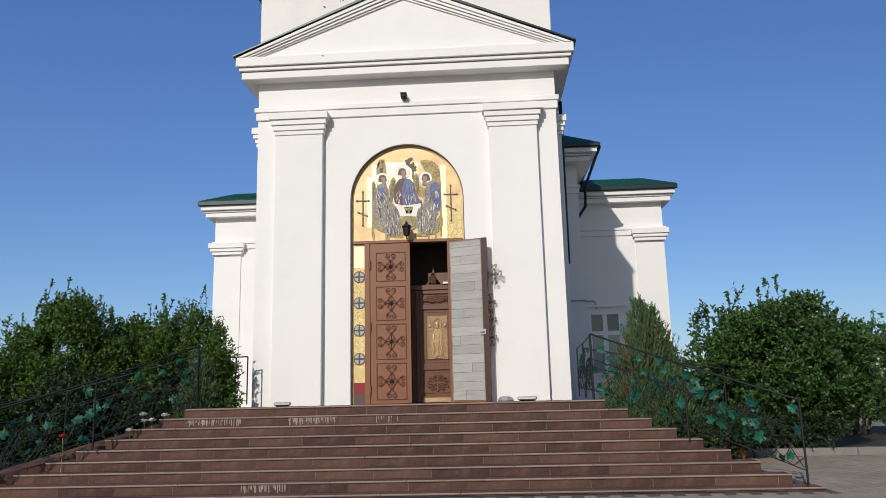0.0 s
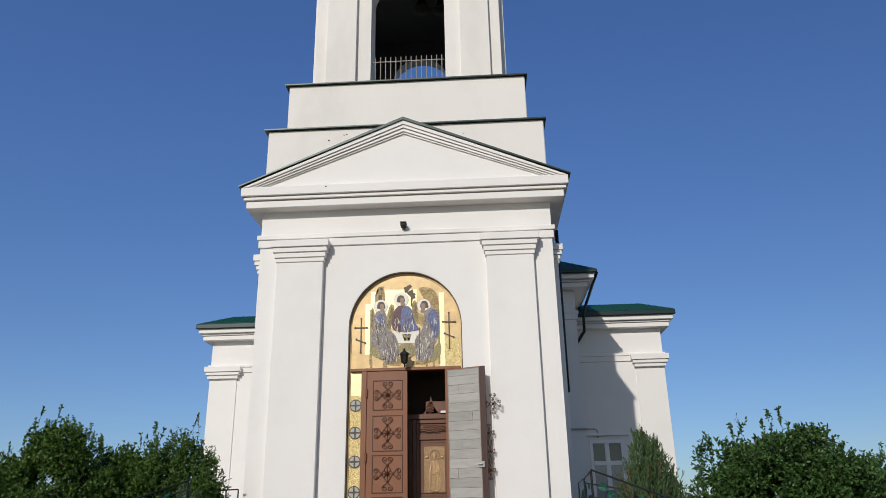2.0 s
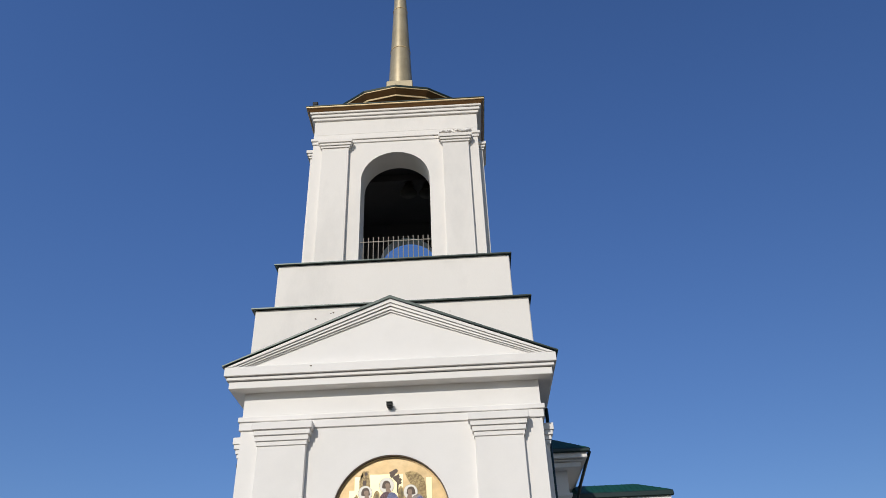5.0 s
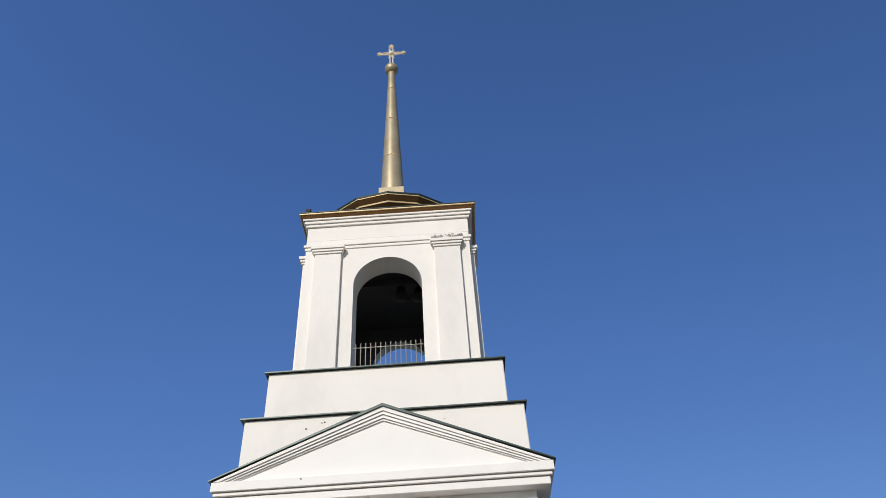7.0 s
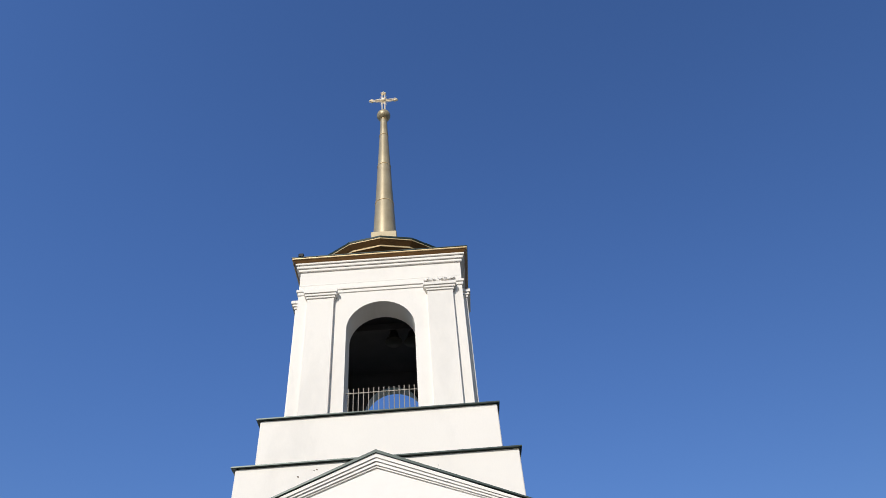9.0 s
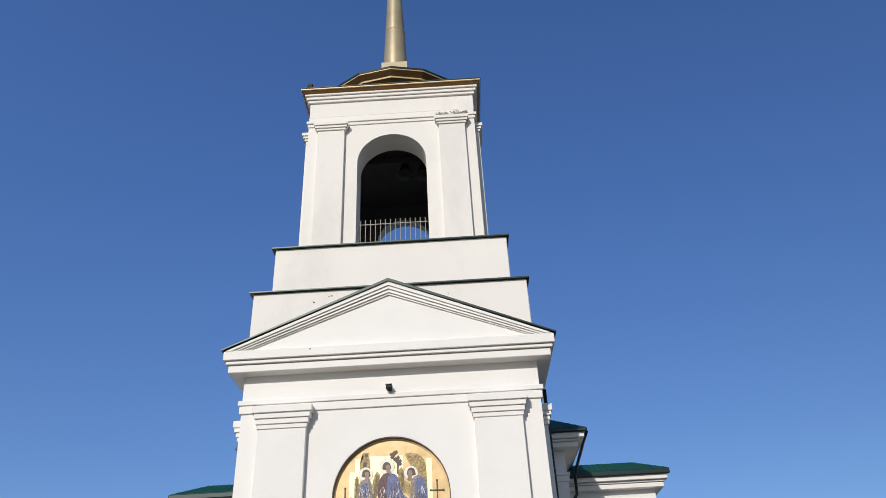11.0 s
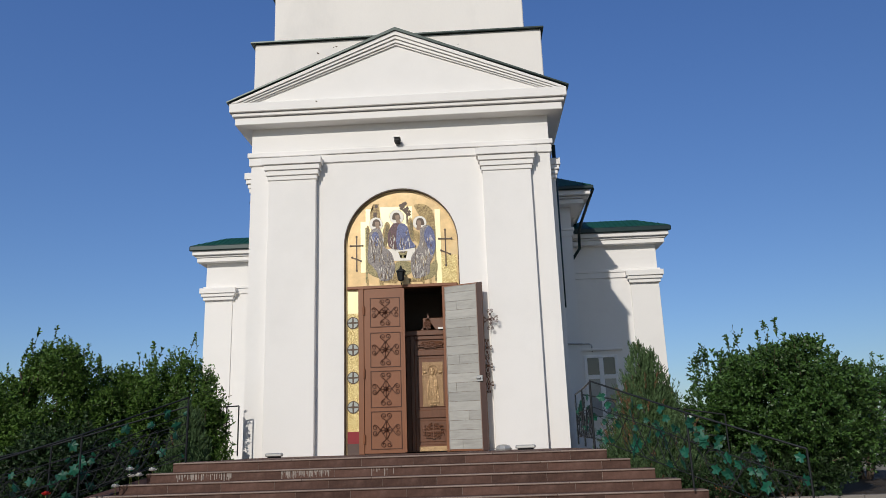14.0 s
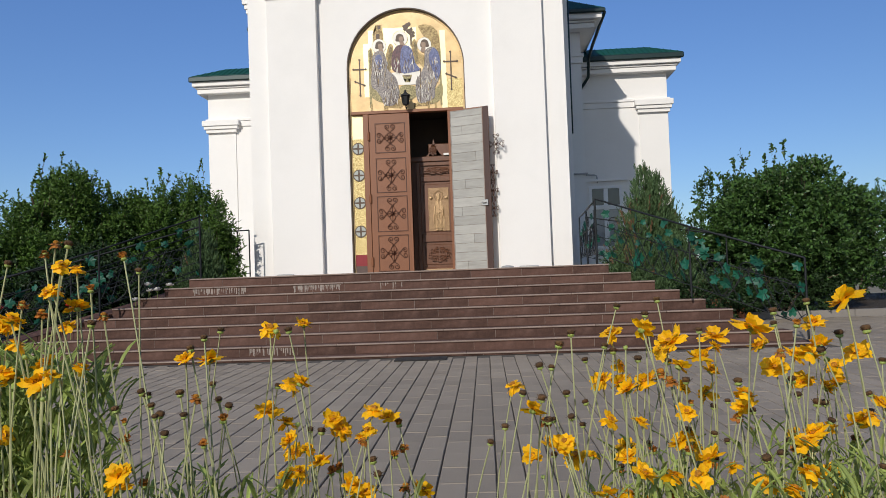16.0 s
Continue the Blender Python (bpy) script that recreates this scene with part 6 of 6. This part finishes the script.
# ---- steps: slabs of the risers and treads ----
stairs = empty("staircase", (0, 0, 0), "wide flight of red-brown granite steps up to the church door", "stairs", kind="structure")
SWR, DWR, SWL, DWL = 3.71, 0.312, 3.42, 0.319
bm = bmesh.new()
for k in range(9):
    z = L - k * RISE
    box(bm, -(SWL + k * DWL) + 0.05, SWR + k * DWR - 0.05, STEP_Y - k * RUN + 0.05, STEP_Y - k * RUN + 0.58, -0.05 + 0.002 * k, z - 0.028)
part("core", bm, KERB, stairs)
rnd = random.Random(17)
SHARED = {}


def slab(name, x0, x1, y0, y1, z0, z1, material):
    """A bevelled stone slab; alike slabs share their mesh."""
    key = (name, round(x1 - x0, 3), round(y1 - y0, 3), round(z1 - z0, 3))
    if key not in SHARED:
        bm = B(0, x1 - x0, 0, y1 - y0, 0, z1 - z0, bevel=0.003)
        me = bpy.data.meshes.new(name)
        bmesh.ops.recalc_face_normals(bm, faces=bm.faces)
        bm.to_mesh(me)
        bm.free()
        me.materials.append(material)
        SHARED[key] = me
    ob = new(name, SHARED[key])
    ob.matrix_basis = pose(x0, y0, z0)
    ob.parent = stairs
    return ob


for k in range(9):
    xl, xr = -(SWL + k * DWL), SWR + k * DWR
    yf, z = STEP_Y - k * RUN, L - k * RISE
    bottom = max(z - RISE, -0.01)
    x = xl
    first = True
    while x < xr - 0.02:
        w = 0.30 + 0.55 * rnd.random() if first else 0.85
        first = False
        x1 = min(x + w, xr)
        if xr - x1 < 0.12:
            x1 = xr
        slab("riser_slab", x + 0.0015, x1 - 0.0015, yf + 0.016, yf + 0.05, bottom + 0.001, z - 0.025, GRANITE)
        if x1 < xr:
            slab("joint", x1 - 0.0025, x1 + 0.0025, yf + 0.0145, yf + 0.03, bottom + 0.003, z - 0.026, NOSING)
        x = x1
    x = xl
    first = True
    depth = RUN + 0.05 if k else 0.6
    while x < xr - 0.02:
        w = 0.4 + 0.6 * rnd.random() if first else 1.1
        first = False
        x1 = min(x + w, xr)
        if xr - x1 < 0.15:
            x1 = xr
        slab("nosing", x + 0.002, x1 - 0.002, yf - 0.003, yf + 0.012, z - 0.016, z + 0.0045, NOSING)
        slab("tread_slab", x + 0.002, x1 - 0.002, yf, yf + depth, z - 0.024, z + rnd.choice((0, 0.002)), TREAD)
        x = x1
    # end faces on the open side of the steps
    slab("riser_slab", xr - 0.05, xr - 0.022, yf + 0.055, yf + RUN + 0.3, bottom + 0.001, z - 0.031, GRANITE)
bm = bmesh.new()  # the landing falls slightly towards the wall
ends = [[bm.verts.new((x, y, z)) for y, z in ((STEP_Y + 0.605, L - 0.012), (-0.002, LB), (-0.002, LB - 0.2), (STEP_Y + 0.605, L - 0.2))] for x in (-SWL + 0.003, SWR - 0.003)]
for k in range(4):
    bm.faces.new((ends[0][k], ends[0][(k + 1) % 4], ends[1][(k + 1) % 4], ends[1][k]))
bm.faces.new(ends[0][::-1])
bm.faces.new(ends[1])
part("landing_slab", bm, TREAD, stairs)

# lime runs on some risers
rnd = random.Random(5)
for k, x0, x1, n in ((1, -3.25, -2.35, 60), (1, -1.55, -0.75, 95), (1, -0.2, 0.3, 10), (7, -1.8, -1.15, 60)):
    z, yf = L - k * RISE, STEP_Y - k * RUN + 0.016
    bm = bmesh.new()
    for j in range(n):
        x = rnd.uniform(x0, x1)
        w, h = rnd.uniform(0.003, 0.015), 0.112 * rnd.random() ** 0.8
        box(bm, x, x + w, yf - 0.0012 - 0.00006 * j, yf, max(z - 0.031 - h, z - RISE + 0.004), z - 0.025)
    part("lime_run", bm, LIME, stairs, "pale lime runs down the riser")

# sloping cheek of granite beside the steps
cheek = empty("stair_cheek", (0, 0, 0), "sloping granite cheek wall beside the steps", "wall", kind="structure")
pa, pb = Vector((-SWL - 0.5 * DWL, STEP_Y + 0.1, L - 0.25)), Vector((-SWL - 8.4 * DWL, STEP_Y - 8 * RUN, 0.10))
n = 6
for k in range(n):
    a, b = pa.lerp(pb, k / n), pa.lerp(pb, (k + 1) / n - 0.004)
    bm = bmesh.new()
    vs = []
    for p in (a, b):
        for off in (Vector((0, 0, 0)), Vector((-0.35, 0.10, 0))):
            vs += [p + off + Vector((0, 0, 0.03)), Vector((p.x + off.x, p.y + off.y, -0.02))]
    vs = [bm.verts.new(v) for v in vs]
    for f in ((0, 2, 6, 4), (1, 5, 7, 3), (0, 4, 5, 1), (2, 3, 7, 6), (0, 1, 3, 2), (4, 6, 7, 5)):
        bm.faces.new([vs[i] for i in f])
    part("cheek_slab", bm, GRANITE, cheek)

mat_ob = tagged(link("door_mat", B(0.40, 1.10, -6.95, -6.62, 0.0, 0.018, bevel=0.006), RUBBER), "black rubber mat at the foot of the steps", "mat")

# ---- paving: single pavers near the flower bed, the rest joined ----
PW, PL = 0.165, 0.33


def paver_mesh(w, l):
    bm = bmesh.new()
    b, h = 0.004, 0.05
    low = [bm.verts.new(p) for p in ((0, 0, -h), (w, 0, -h), (w, l, -h), (0, l, -h))]
    mid = [bm.verts.new(p) for p in ((0, 0, -b), (w, 0, -b), (w, l, -b), (0, l, -b))]
    top = [bm.verts.new(p) for p in ((b, b, 0), (w - b, b, 0), (w - b, l - b, 0), (b, l - b, 0))]
    for u, v in ((low, mid), (mid, top)):
        for k in range(4):
            bm.faces.new((u[k], u[(k + 1) % 4], v[(k + 1) % 4], v[k]))
    bm.faces.new(top)
    me = bpy.data.meshes.new("paver")
    bm.to_mesh(me)
    bm.free()
    me.materials.append(PAVER)
    return me


ONE = paver_mesh(PW - 0.010, PL - 0.003)
base_v = np.array([v.co for v in ONE.vertices])
base_f = [tuple(p.vertices) for p in ONE.polygons]
rnd = random.Random(9)
many_v, many_f, count = [], [], 0
STAIR_FRONT = STEP_Y - 8 * RUN


def blocked(x, y):
    if y > STAIR_FRONT - 0.02 and -9.0 < x < SWR + 8 * DWR:
        return y + PL > STEP_Y - 8 * RUN and x < SWR + DWR * 8
    if y < -14.75 and -1.7 < x < 5.2:
        return True
    return False


for i in range(-62, 90):
    x = i * PW + 0.03
    for j in range(0, 42):
        y = -15.2 + j * PL + (PL / 2 if i % 2 else 0)
        if y > -2.15 or (y > STAIR_FRONT - PL and x < 6.25) or blocked(x, y):
            continue
        dz = rnd.uniform(-0.003, 0.0)
        if 0.2 < x < 3.4 and -13.3 < y < -8.6 and count < 290:
            ob = new("paver", ONE)
            ob.matrix_basis = pose(x, y, dz, rnd.uniform(-0.25, 0.25), rnd.uniform(-0.35, 0.35), rnd.uniform(-0.3, 0.3))
            ob.parent = pavement
            count += 1
        else:
            off = len(many_v) * len(base_v)
            many_v.append(base_v + np.array((x + rnd.uniform(-0.002, 0.002), y, dz)))
            many_f += [tuple(q + off for q in f) for f in base_f]
rest = new("pavers", mesh_from("pavers", np.concatenate(many_v).tolist(), many_f, PAVER))
rest.parent = pavement
tagged(rest, "grey concrete pavers laid in long rows", kind="stuff")
